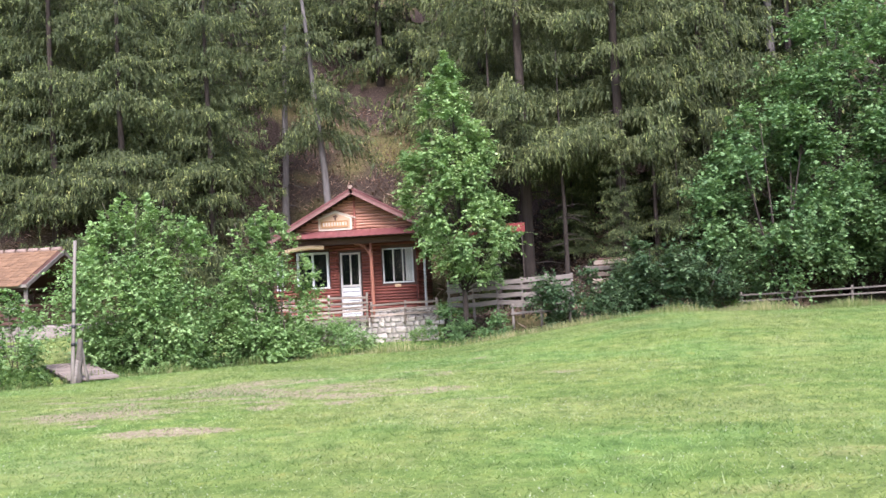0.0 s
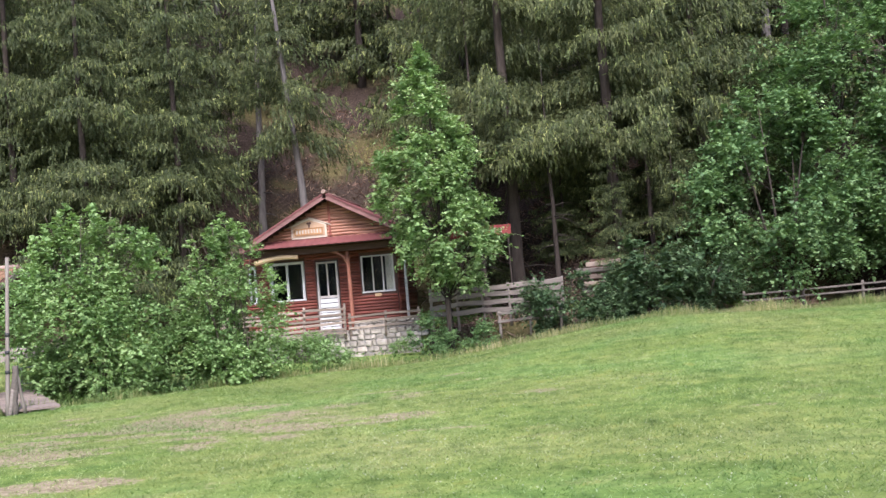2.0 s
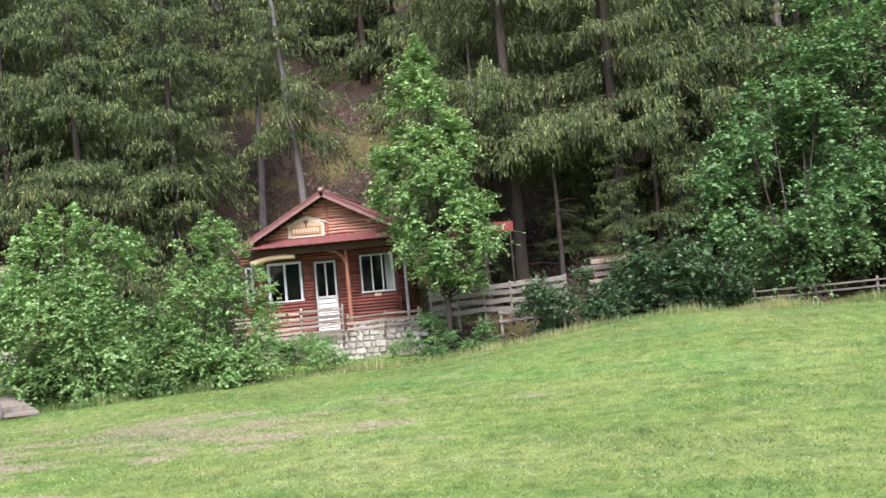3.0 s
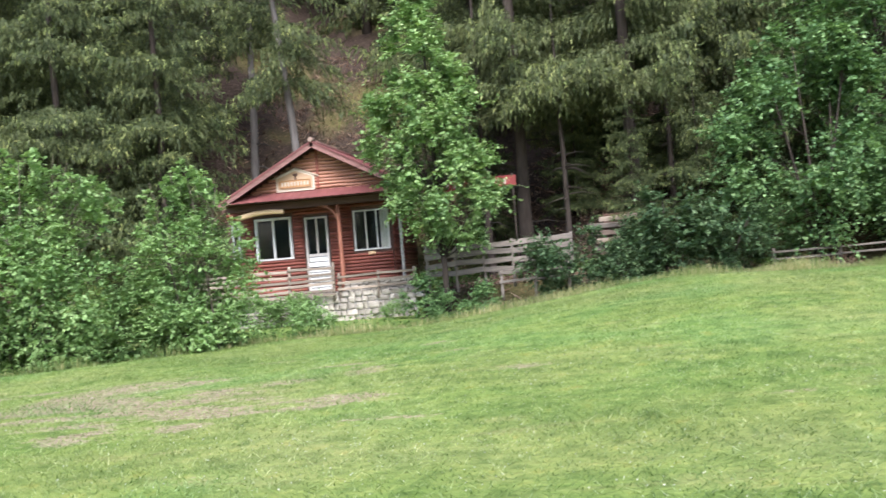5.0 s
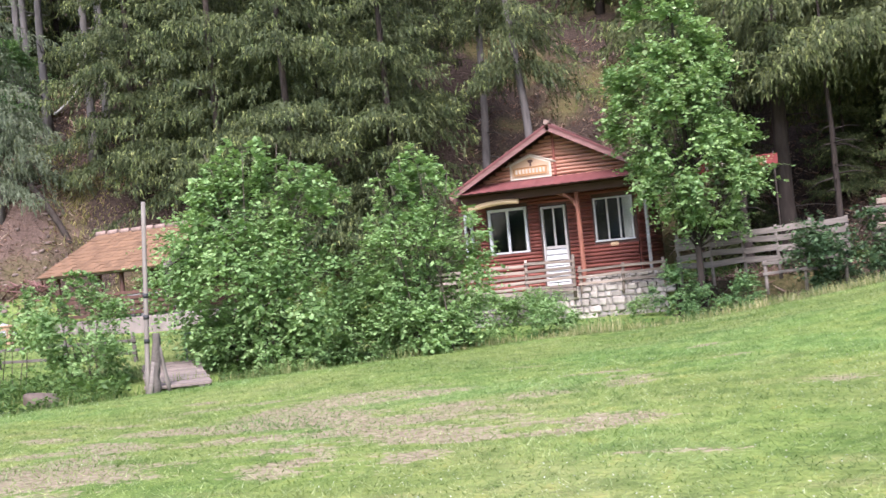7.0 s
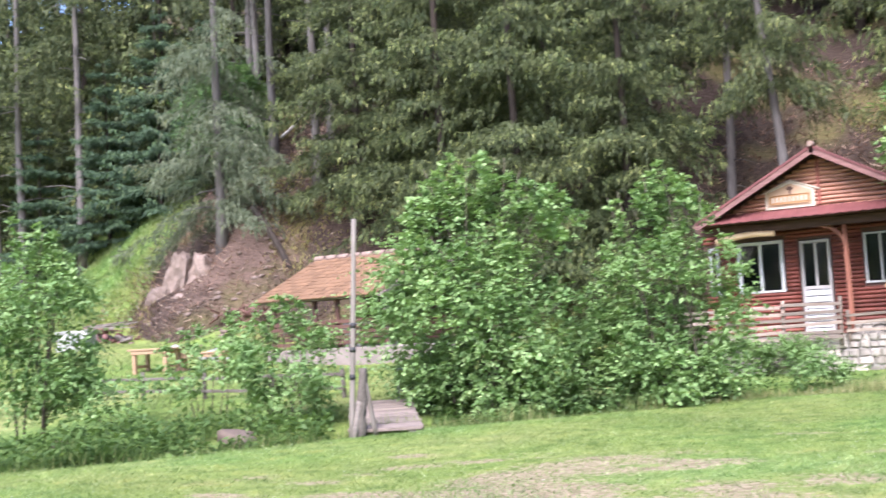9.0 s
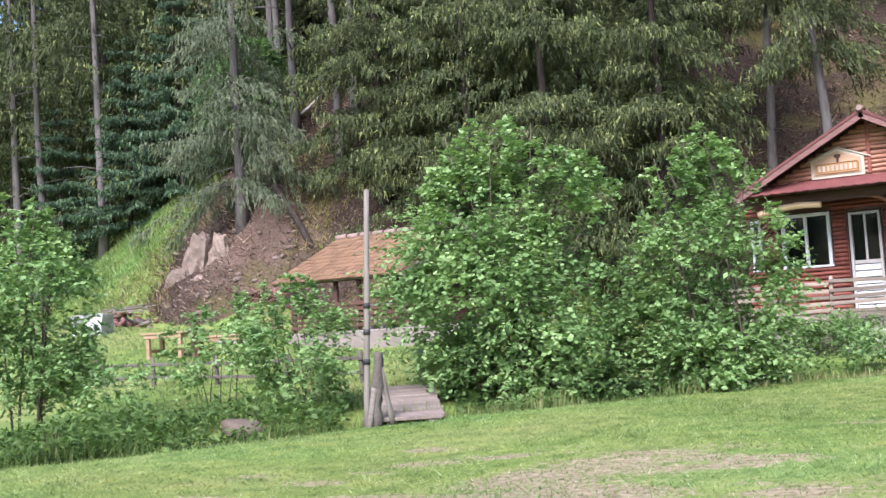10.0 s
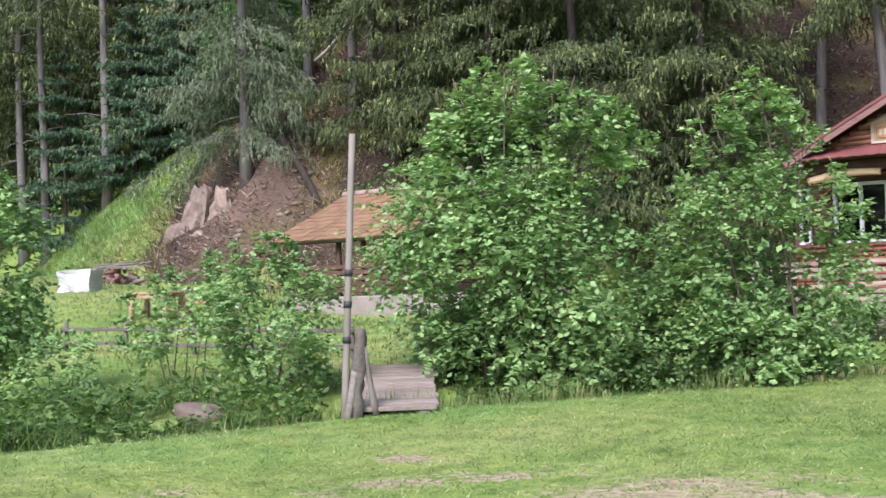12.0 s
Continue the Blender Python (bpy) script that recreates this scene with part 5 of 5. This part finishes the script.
for x, y, k, a, s in ((-16.9, 3.8, 1, 0, 1.0), (-17.6, 5.8, 1, 90, 1.0), (-20.0, 5.4, 1, 200, 1.0), (-23.9, 8.9, 1, 150, 1.0), (-19.4, 8.2, 1, 20, 1.0), (-22.2, 7.2, 1, 20, 1.0), (-7.6, 10.6, 1, 310, 0.9), (-33.0, 4.5, 1, 0, 1.1), (-30.5, 5.5, 1, 120, 1.1), (-36.5, 6.0, 0, 70, 1.1)):
    plant("spruce", mid[k], x, y, a, s, "straight bare-stemmed spruce with dead lower twigs", "spruce tree", F)
slim = make_spruce(151, 18, 7.0, 2.3, 60, 0.19, 3, hang=0.4, droop=0.6, lean=(-1.6, 0.3))
plant("spruce", slim, -1.15, 5.2, 0, 0.95, "grey-stemmed spruce rising behind the cabin roof", "spruce tree", F)
plant("spruce", slim, -3.9, 8.2, -90, 0.9, "slim spruce rising behind the cabin roof", "spruce tree", F)
for x, y, a, s in ((-27.0, 6.6, 0, 0.95), (-24.4, 6.8, 100, 0.75), (-29.6, 6.2, 40, 0.9), (-32.4, 5.0, 200, 0.85)):
    plant("young_fir", fir, x, y, a, s, "young blue-green fir with layered boughs", "fir tree", "young firs")
# the wood behind, with an open strip of bare slope above the cabin
rng = random.Random(77)
done = [(b[0], b[1]) for b in BIG]
tries = 0
while len(done) < 62 and tries < 4000:
    tries += 1
    y = rng.uniform(5.5, 23)
    x = rng.uniform(-34 - y * 0.9, 16 + y * 0.55)
    foot = float(np.interp(x, FOOT_X, FOOT_Y))
    if y < foot + 4.5 or (abs(x + 0.6 + 0.23 * (y - 5)) < 4.3 and y < 18) or (-25 < x < -15 and y < 11.5) or any((x - p) ** 2 + (y - q) ** 2 < 6.6 for p, q in done):
        continue
    done.append((x, y))
    plant("spruce", (low[0], mid[0], low[1], low[0], low[1], mid[1])[rng.randrange(6)], x, y, rng.uniform(0, 360), rng.uniform(0.85, 1.2), "dark spruce standing in the hillside wood", "spruce tree", F)
for i in range(9):
    x = 14 + i * 2.6
    plant("spruce", low[0], x, 6.0 + (i % 3) * 1.5, i * 50, 1.1, "dark spruce standing in the hillside wood", "spruce tree", F)
FAR = [(-38.5, 10, 0, 20, 1.2), (-42, 12.5, 1, 120, 1.2), (-46, 14.5, 0, 210, 1.2), (-40.5, 16, 1, 300, 1.2), (-34.5, 9.5, 0, 140, 1.2), (-44.5, 10, 1, 10, 1.2), (-31.5, 10.5, 1, 250, 1.2), (-54, 15, 0, 30, 1.2)]
FAR += [(-29.0, 9.0, 0, 200, 1.2), (-33.5, 13.5, 1, 100, 1.2), (-1.4, 19.5, 0, 70, 1.2), (-5.4, 20.5, 1, 200, 1.2), (-50, 17, 0, 60, 1.2), (-36.5, 13, 1, 80, 1.2), (-43.5, 8.6, 0, 15, 1.5), (-49, 12, 1, 95, 1.5), (-39.5, 8.2, 1, 170, 1.5), (-18.2, 12.8, 0, 10, 1.1), (-21.6, 13.4, 1, 75, 1.1), (-15.6, 10.6, 1, 150, 1.0), (-24.8, 12.6, 0, 220, 1.1)]
for x, y, k, a, s in FAR:
    plant("spruce", low[k], x, y, a, s, "dark spruce standing in the hillside wood", "spruce tree", F)

for x, y, a, s in ((7.9, 3.0, 20, 0.34), (10.9, 3.4, 140, 0.4), (5.1, 4.4, 260, 0.36), (13.0, 0.9, 80, 0.3), (8.9, 4.6, 330, 0.45), (9.5, 0.4, 200, 0.33), (11.4, 0.9, 20, 0.36)):
    plant("young_spruce", big[1], x, y, a, s, "young dark spruce in the shade under the tall trees", "spruce tree", "young spruces by the cabin")

# bare dark stems in the shade beside the cabin
stem = trunk_mesh("bare_trunk", 11, 0.13, 161, M_BARKDARK, 16, 0.8, 4.5)
for x, y, a, sc in ((7.6, 0.7, 30, 0.8), (5.2, 1.6, 250, 1.0), (10.7, 1.6, 60, 0.8)):
    o = new("bare_trunk", stem)
    o.matrix_basis = pose(x, y, float(height(x, y)), 0, 0, a) @ Matrix.Diagonal((sc, sc, sc, 1))
    tagged(o, "dark bare spruce trunk with dead side twigs", "trunk", "bare trunks by the cabin")

# weeds before the cabin wall
wm = broadleaf(75, 1.0, clump_cloud(75, 16, 1.7, 0.9, 0.15, 0.95, 0.2, 0.34), 2600, 0.085, M_HAZEL, 6, 0.010, M_TWIG, spread=1.0)
for x, y, a, sc in ((-0.9, -2.7, 0, 0.9), (0.55, -2.9, 80, 0.8), (-2.3, -3.2, 150, 0.7), (1.6, -6.2, 30, 0.8), (3.0, -3.0, 200, 0.45), (-0.1, -2.3, 140, 0.75)):
    plant("wall_weeds", wm, x, y, a, sc, "pale green leafy weeds growing before the stone wall", "weeds", "weeds at the wall")

# rock outcrop and brush on the spur
oc = tagged(empty("rock_outcrop", (-19.6, 0.0, float(height(-19.6, 0.0)) - 0.85)), "pale weathered rock outcrop in the bank", "rock")
orng = random.Random(6)
for k, (ox, oy, oz, wx, wy, hz, lean) in enumerate(((-0.35, 0.2, 0.75, 0.62, 0.5, 1.05, 0.25), (0.45, 0.35, 0.85, 0.6, 0.5, 0.85, 0.1), (-1.15, 0.1, 0.3, 0.7, 0.5, 0.55, 0.3), (1.4, 0.5, 0.75, 0.75, 0.5, 0.6, -0.1), (0.2, -0.15, 0.15, 1.0, 0.5, 0.4, 0.0), (2.3, 0.5, 0.7, 0.5, 0.4, 0.4, 0.1))):
    bm = bmesh.new()
    bmesh.ops.create_cube(bm, size=1.7)
    bmesh.ops.subdivide_edges(bm, edges=bm.edges[:], cuts=7, use_grid_fill=True)
    q = Vector((k * 3.1, k * 1.7, 0.4))
    for v in bm.verts:
        u = v.co.copy()
        step = noise.cell(Vector((u.x * 2.2 + u.z * 0.7, u.y * 2, u.z * 1.4)) + q)
        v.co += u.normalized() * (0.5 * noise.noise(u * 0.8 + q) + 0.22 * noise.noise(u * 2.3 + q) + 0.12 * noise.noise(u * 5 + q) + 0.16 * step)
        top = 0.5 + u.z / 1.7
        v.co = Vector((v.co.x * wx * (1 - 0.45 * top) + lean * u.z * hz, v.co.y * wy * (1 - 0.3 * top), v.co.z * hz)) + Vector((ox, oy, oz))
    part("rock", bm, M_ROCK, oc)
rub = bmesh.new()
for k in range(170):
    x, y = orng.gauss(-17.6, 1.9), orng.uniform(-2.2, 2.2)
    b2 = stone(orng, orng.choice((0.025, 0.04, 0.06, 0.1)), orng.uniform(0.5, 1.0))
    bmesh.ops.transform(b2, matrix=Matrix.Translation((x, y, float(height(x, y)) + 0.01)) @ Matrix.Rotation(orng.uniform(0, 6), 4, "Z"), verts=b2.verts)
    me = bpy.data.meshes.new("rubble")
    b2.to_mesh(me)
    b2.free()
    rub.from_mesh(me)
    bpy.data.meshes.remove(me)
me = bpy.data.meshes.new("rubble")
rub.to_mesh(me)
rub.free()
me.materials.append(M_ROCK)
tagged(new("rubble", me), "loose pinkish stones and rubble on the bare bank", "stones", kind="stuff")

# brush pile
bp = tagged(empty("brush_pile", (-16.2, -1.3, float(height(-16.2, -1.3)))), "heap of dry reddish brushwood at the foot of the bank", "brush pile")
for k in range(60):
    a, e = orng.uniform(0, math.tau), orng.uniform(0.1, 0.7)
    q = Vector((orng.uniform(-0.9, 0.9), orng.uniform(-0.4, 0.4), orng.uniform(0.0, 0.5)))
    part("stick", rod(q, q + Vector((math.cos(a) * 0.6, math.sin(a) * 0.4, e * 0.5)), 0.03, 0.012, 5, 0.1, 2, rng=orng), M_RAKE if k % 3 else M_DARKWOOD, bp)

# fallen and dead wood on the spur
d = tagged(empty("dead_branch", (-17.2, 3.9, float(height(-17.2, 3.9)))), "bleached dead branch leaning against a trunk", "branch")
part("limb", rod((-1.3, 0, 1.6), (0.4, 0.2, 3.4), 0.06, 0.03, 6, 0.1, 6, (0.1, 0, -0.2)), M_DEADWOOD, d)
part("fork", rod((-0.5, 0.1, 2.3), (-0.2, 0.1, 3.3), 0.035, 0.01, 5, 0.1, 3), M_DEADWOOD, d)
part("fork", rod((-0.1, 0.1, 2.7), (0.9, 0.1, 2.6), 0.03, 0.01, 5, 0.1, 3), M_DEADWOOD, d)
t = tagged(empty("leaning_trunk", (-16.0, 0.8, float(height(-16.0, 0.8)))), "dark leaning broken trunk above the pavilion", "trunk")
part("log", rod((0.1, 0, -0.2), (-1.5, 0.2, 2.0), 0.12, 0.09, 9, 0.1, 6, (0.08, 0, 0.05)), M_BARKDARK, t)


# ---- grass and weeds ----
def grass_field(name, seed, n, box_, high, wide, material, label, keep, lean=0.35):
    rg = np.random.default_rng(seed)
    x = rg.uniform(box_[0], box_[1], n)
    y = rg.uniform(box_[2], box_[3], n)
    ok = keep(x, y, rg)
    x, y = x[ok], y[ok]
    k = len(x)
    base = np.stack([x, y, height(x, y) - 0.01], 1)
    along = unit(np.stack([rg.normal(0, lean, k), rg.normal(0, lean, k), np.ones(k)], 1))
    L = rg.uniform(high[0], high[1], k) * (0.4 + 0.75 * np.clip(0.45 + 0.7 * wave(x * 2.6 + 1, y * 2.2), 0, 1))
    v, t = blades(base, along, across(along, rg), L, wide * rg.uniform(0.7, 1.3, k), 0.0, 0.3)
    ob = new(name, raw(name, v, t, material))
    return tagged(ob, label, "grass", kind="stuff")


def fine_lawn(name, seed, n, box_, high, wide, material, label, keep, lean):
    """Very fine grass, one slim triangle a blade."""
    rg = np.random.default_rng(seed)
    x, y = rg.uniform(box_[0], box_[1], n), rg.uniform(box_[2], box_[3], n)
    ok = keep(x, y, rg)
    x, y = x[ok], y[ok]
    k = len(x)
    base = np.stack([x, y, height(x, y) - 0.005], 1)
    a = rg.uniform(0, math.tau, k)
    side = np.stack([np.cos(a), np.sin(a), np.zeros(k)], 1) * (wide * rg.uniform(0.6, 1.4, k))[:, None] / 2
    tall = rg.uniform(high[0], high[1], k) * (0.75 + 0.5 * np.clip(wave(x * 1.7, y * 1.9), 0, 1))
    tip = base + np.stack([rg.normal(0, lean, k) * tall, rg.normal(0, lean, k) * tall, tall], 1)
    v = np.stack([base - side, base + side, tip], 1).reshape(-1, 3)
    return tagged(new(name, raw(name, v, np.arange(3 * k).reshape(-1, 3), material)), label, "grass", kind="stuff")


def lawn_keep(x, y, rg):
    d = y - np.interp(x, EDGE_X, EDGE_Y)
    bare = np.zeros(len(x))
    for px, py, rx, ry, k in PATCHES:
        bare = np.maximum(bare, k * np.exp(-((x - px) / rx) ** 2 - ((y - py) / ry) ** 2))
    return (d < 0.4) & (rg.uniform(size=len(x)) > bare * 0.72) & (x > -7 - (y + 18) * 0.9)


fine_lawn("lawn_grass", 1, 560000, (-7, 22, -31, -3), (0.02, 0.055), 0.010, M_BLADE, "short green meadow grass with paler tips", lawn_keep, 1.3)
grass_field("verge_grass", 2, 620000, (-8, 24, -22, -1), (0.10, 0.36), 0.012, M_TALL, "taller seeding grass along the meadow's edge", lambda x, y, rg: np.abs(y - np.interp(x, EDGE_X, EDGE_Y) - 0.45) < rg.uniform(0.1, 0.7, len(x)) * np.where(x > 1, 1.0, 0.5), 0.25)
grass_field("seed_stalks", 21, 420000, (0.5, 24, -11, -1), (0.18, 0.42), 0.011, M_STRAW, "thin straw-coloured seed stalks along the meadow's edge", lambda x, y, rg: (np.abs(y - np.interp(x, EDGE_X, EDGE_Y) - 0.05) < rg.uniform(0.05, 0.6, len(x))) & (wave(x * 1.3, y) > rg.uniform(-1.0, 0.8, len(x))) & (rg.uniform(size=len(x)) < 0.2), 0.2)


def leaf_bank(name, seed, n, box_, tall, size, material, label, keep):
    """Knee-high weeds: level leaves at all heights over uneven ground."""
    rg = np.random.default_rng(seed)
    x, y = rg.uniform(box_[0], box_[1], n), rg.uniform(box_[2], box_[3], n)
    ok = keep(x, y, rg)
    x, y = x[ok], y[ok]
    k = len(x)
    top = tall * (0.45 + 0.55 * np.clip(0.5 + 0.6 * wave(x * 2.1, y * 2.3), 0, 1))
    base = np.stack([x, y, height(x, y) + top * rg.uniform(0.05, 1, k) ** 0.6], 1)
    a = rg.uniform(0, math.tau, k)
    along = unit(np.stack([np.cos(a), np.sin(a), rg.normal(0.1, 0.45, k)], 1))
    side = unit(np.cross(along, unit(np.array([0, 0, 1.0]) + 0.4 * rg.normal(size=(k, 3)))))
    L = size * rg.uniform(0.6, 1.4, k)
    v, t = blades(base, along, side, L, L * rg.uniform(0.3, 0.6, k), 0.1, 0.4)
    return tagged(new(name, raw(name, v, t, material)), label, "weeds", kind="stuff")


def bank_keep(x, y, rg):
    d = y - np.interp(x, EDGE_X, EDGE_Y)
    return (d > 0.25) & (d < rg.uniform(0.8, 5.5, len(x))) & (np.abs((x + 2.6) * 0.82 + (y + 14.15) * 0.572) > 0.8) & (((x + 4.38) / 0.5) ** 2 + ((y + 15.4) / 0.5) ** 2 > 1)


leaf_bank("shade_weeds", 31, 26000, (3.6, 15, -3.4, 5.5), 0.4, 0.10, M_WEED, "dark green undergrowth below the spruces", lambda x, y, rg: wave(x * 1.6 + 3, y * 1.4) > rg.uniform(-0.2, 1.0, len(x)))
leaf_bank("bank_weeds", 3, 210000, (-14, -2.5, -24, -8), 0.45, 0.10, M_WEED, "lush dark green nettles and weeds on the stream bank", bank_keep)
leaf_bank("bank_weeds", 32, 26000, (-2.5, 6, -14, -2.5), 0.3, 0.09, M_WEED, "low green weeds on the bank below the cabin", bank_keep)
grass_field("bank_grass", 13, 120000, (-14, -2.5, -24, -8), (0.2, 0.5), 0.014, M_WEED, "long grass among the weeds on the bank", bank_keep, 0.4)
grass_field("far_meadow_grass", 4, 36000, (-34, -3, -13, 2), (0.05, 0.16), 0.026, M_FARGRASS, "unmown grass of the far meadow", lambda x, y, rg: (y - np.interp(x, EDGE_X, EDGE_Y) > 3.0) & (y < np.interp(x, FOOT_X, FOOT_Y) + 0.4) & ~((x > -13) & (x < -7.6) & (y > -4.1)), 0.4)
grass_field("slope_grass", 5, 45000, (-34, -19, -3, 8), (0.14, 0.38), 0.034, M_BLADE, "yellow-green grass on the slope", lambda x, y, rg: (x + 0.4 * (y - np.interp(x, FOOT_X, FOOT_Y)) < -21.2) & (y > np.interp(x, FOOT_X, FOOT_Y)), 0.5)


M_LITTER = leafy("dry_twigs_and_leaves", [(0.0, (0.07, 0.04, 0.028)), (0.5, (0.17, 0.105, 0.08)), (0.85, (0.30, 0.20, 0.15)), (1.0, (0.42, 0.33, 0.26))], 0.1, 0.9)
M_DRY = leafy("yellowed_slope_grass", [(0.0, (0.16, 0.16, 0.05)), (0.5, (0.27, 0.25, 0.08)), (1.0, (0.42, 0.36, 0.16))], 0.4, 0.7)


def on_hill(x, y):
    up = y - np.interp(x, FOOT_X, FOOT_Y)
    spur = (x > -24) & (x < -12) & (up > 0) & (up < 13)
    gap = (x > -5) & (x < 4) & (up > 0) & (up < 13)
    return spur, gap, up


grass_field("shade_litter", 8, 16000, (4, 15, -2.5, 7), (0.12, 0.5), 0.035, M_LITTER, "dry twigs and needles on the bank below the spruces", lambda x, y, rg: y > -2.2, 2.0)
grass_field("forest_litter", 6, 60000, (-25, 5, -3, 18), (0.12, 0.5), 0.035, M_LITTER, "dry twigs and brown leaves on the steep slope", lambda x, y, rg: on_hill(x, y)[0] | on_hill(x, y)[1], 2.0)
grass_field("dry_slope_grass", 7, 70000, (-25, 5, -3, 18), (0.15, 0.4), 0.03, M_DRY, "tufts of yellowed grass on the slope", lambda x, y, rg: (on_hill(x, y)[0] | on_hill(x, y)[1]) & (wave(x * 0.9 + 2, y * 0.8) > rg.uniform(0.0, 0.7, len(x)) + 0.35 * (x > -8)), 0.6)


def flowers():
    rg = np.random.default_rng(9)
    n = 9500
    x, y = np.concatenate([rg.uniform(-5, 20, 3500), rg.uniform(4, 15, 6000)]), np.concatenate([rg.uniform(-30, -6, 3500), rg.uniform(-30, -15, 6000)])
    ok = lawn_keep(x, y, rg) & (wave(x * 1.1, y * 0.9) > rg.uniform(-1.2, 0.9, n))
    x, y = x[ok], y[ok]
    k = len(x)
    base = np.stack([x, y, height(x, y) + rg.uniform(0.05, 0.1, k)], 1)
    a = rg.uniform(0, math.tau, k)
    along = np.stack([np.cos(a), np.sin(a), 0.4 * np.ones(k)], 1)
    v, t = blades(base, unit(along), across(unit(along), rg), rg.uniform(0.007, 0.015, k), rg.uniform(0.005, 0.010, k), 0.2, 0.5)
    tagged(new("clover_flowers", raw("clover_flowers", v, t, M_PETAL)), "scattered small white clover flowers in the grass", "flowers", kind="stuff")


flowers()
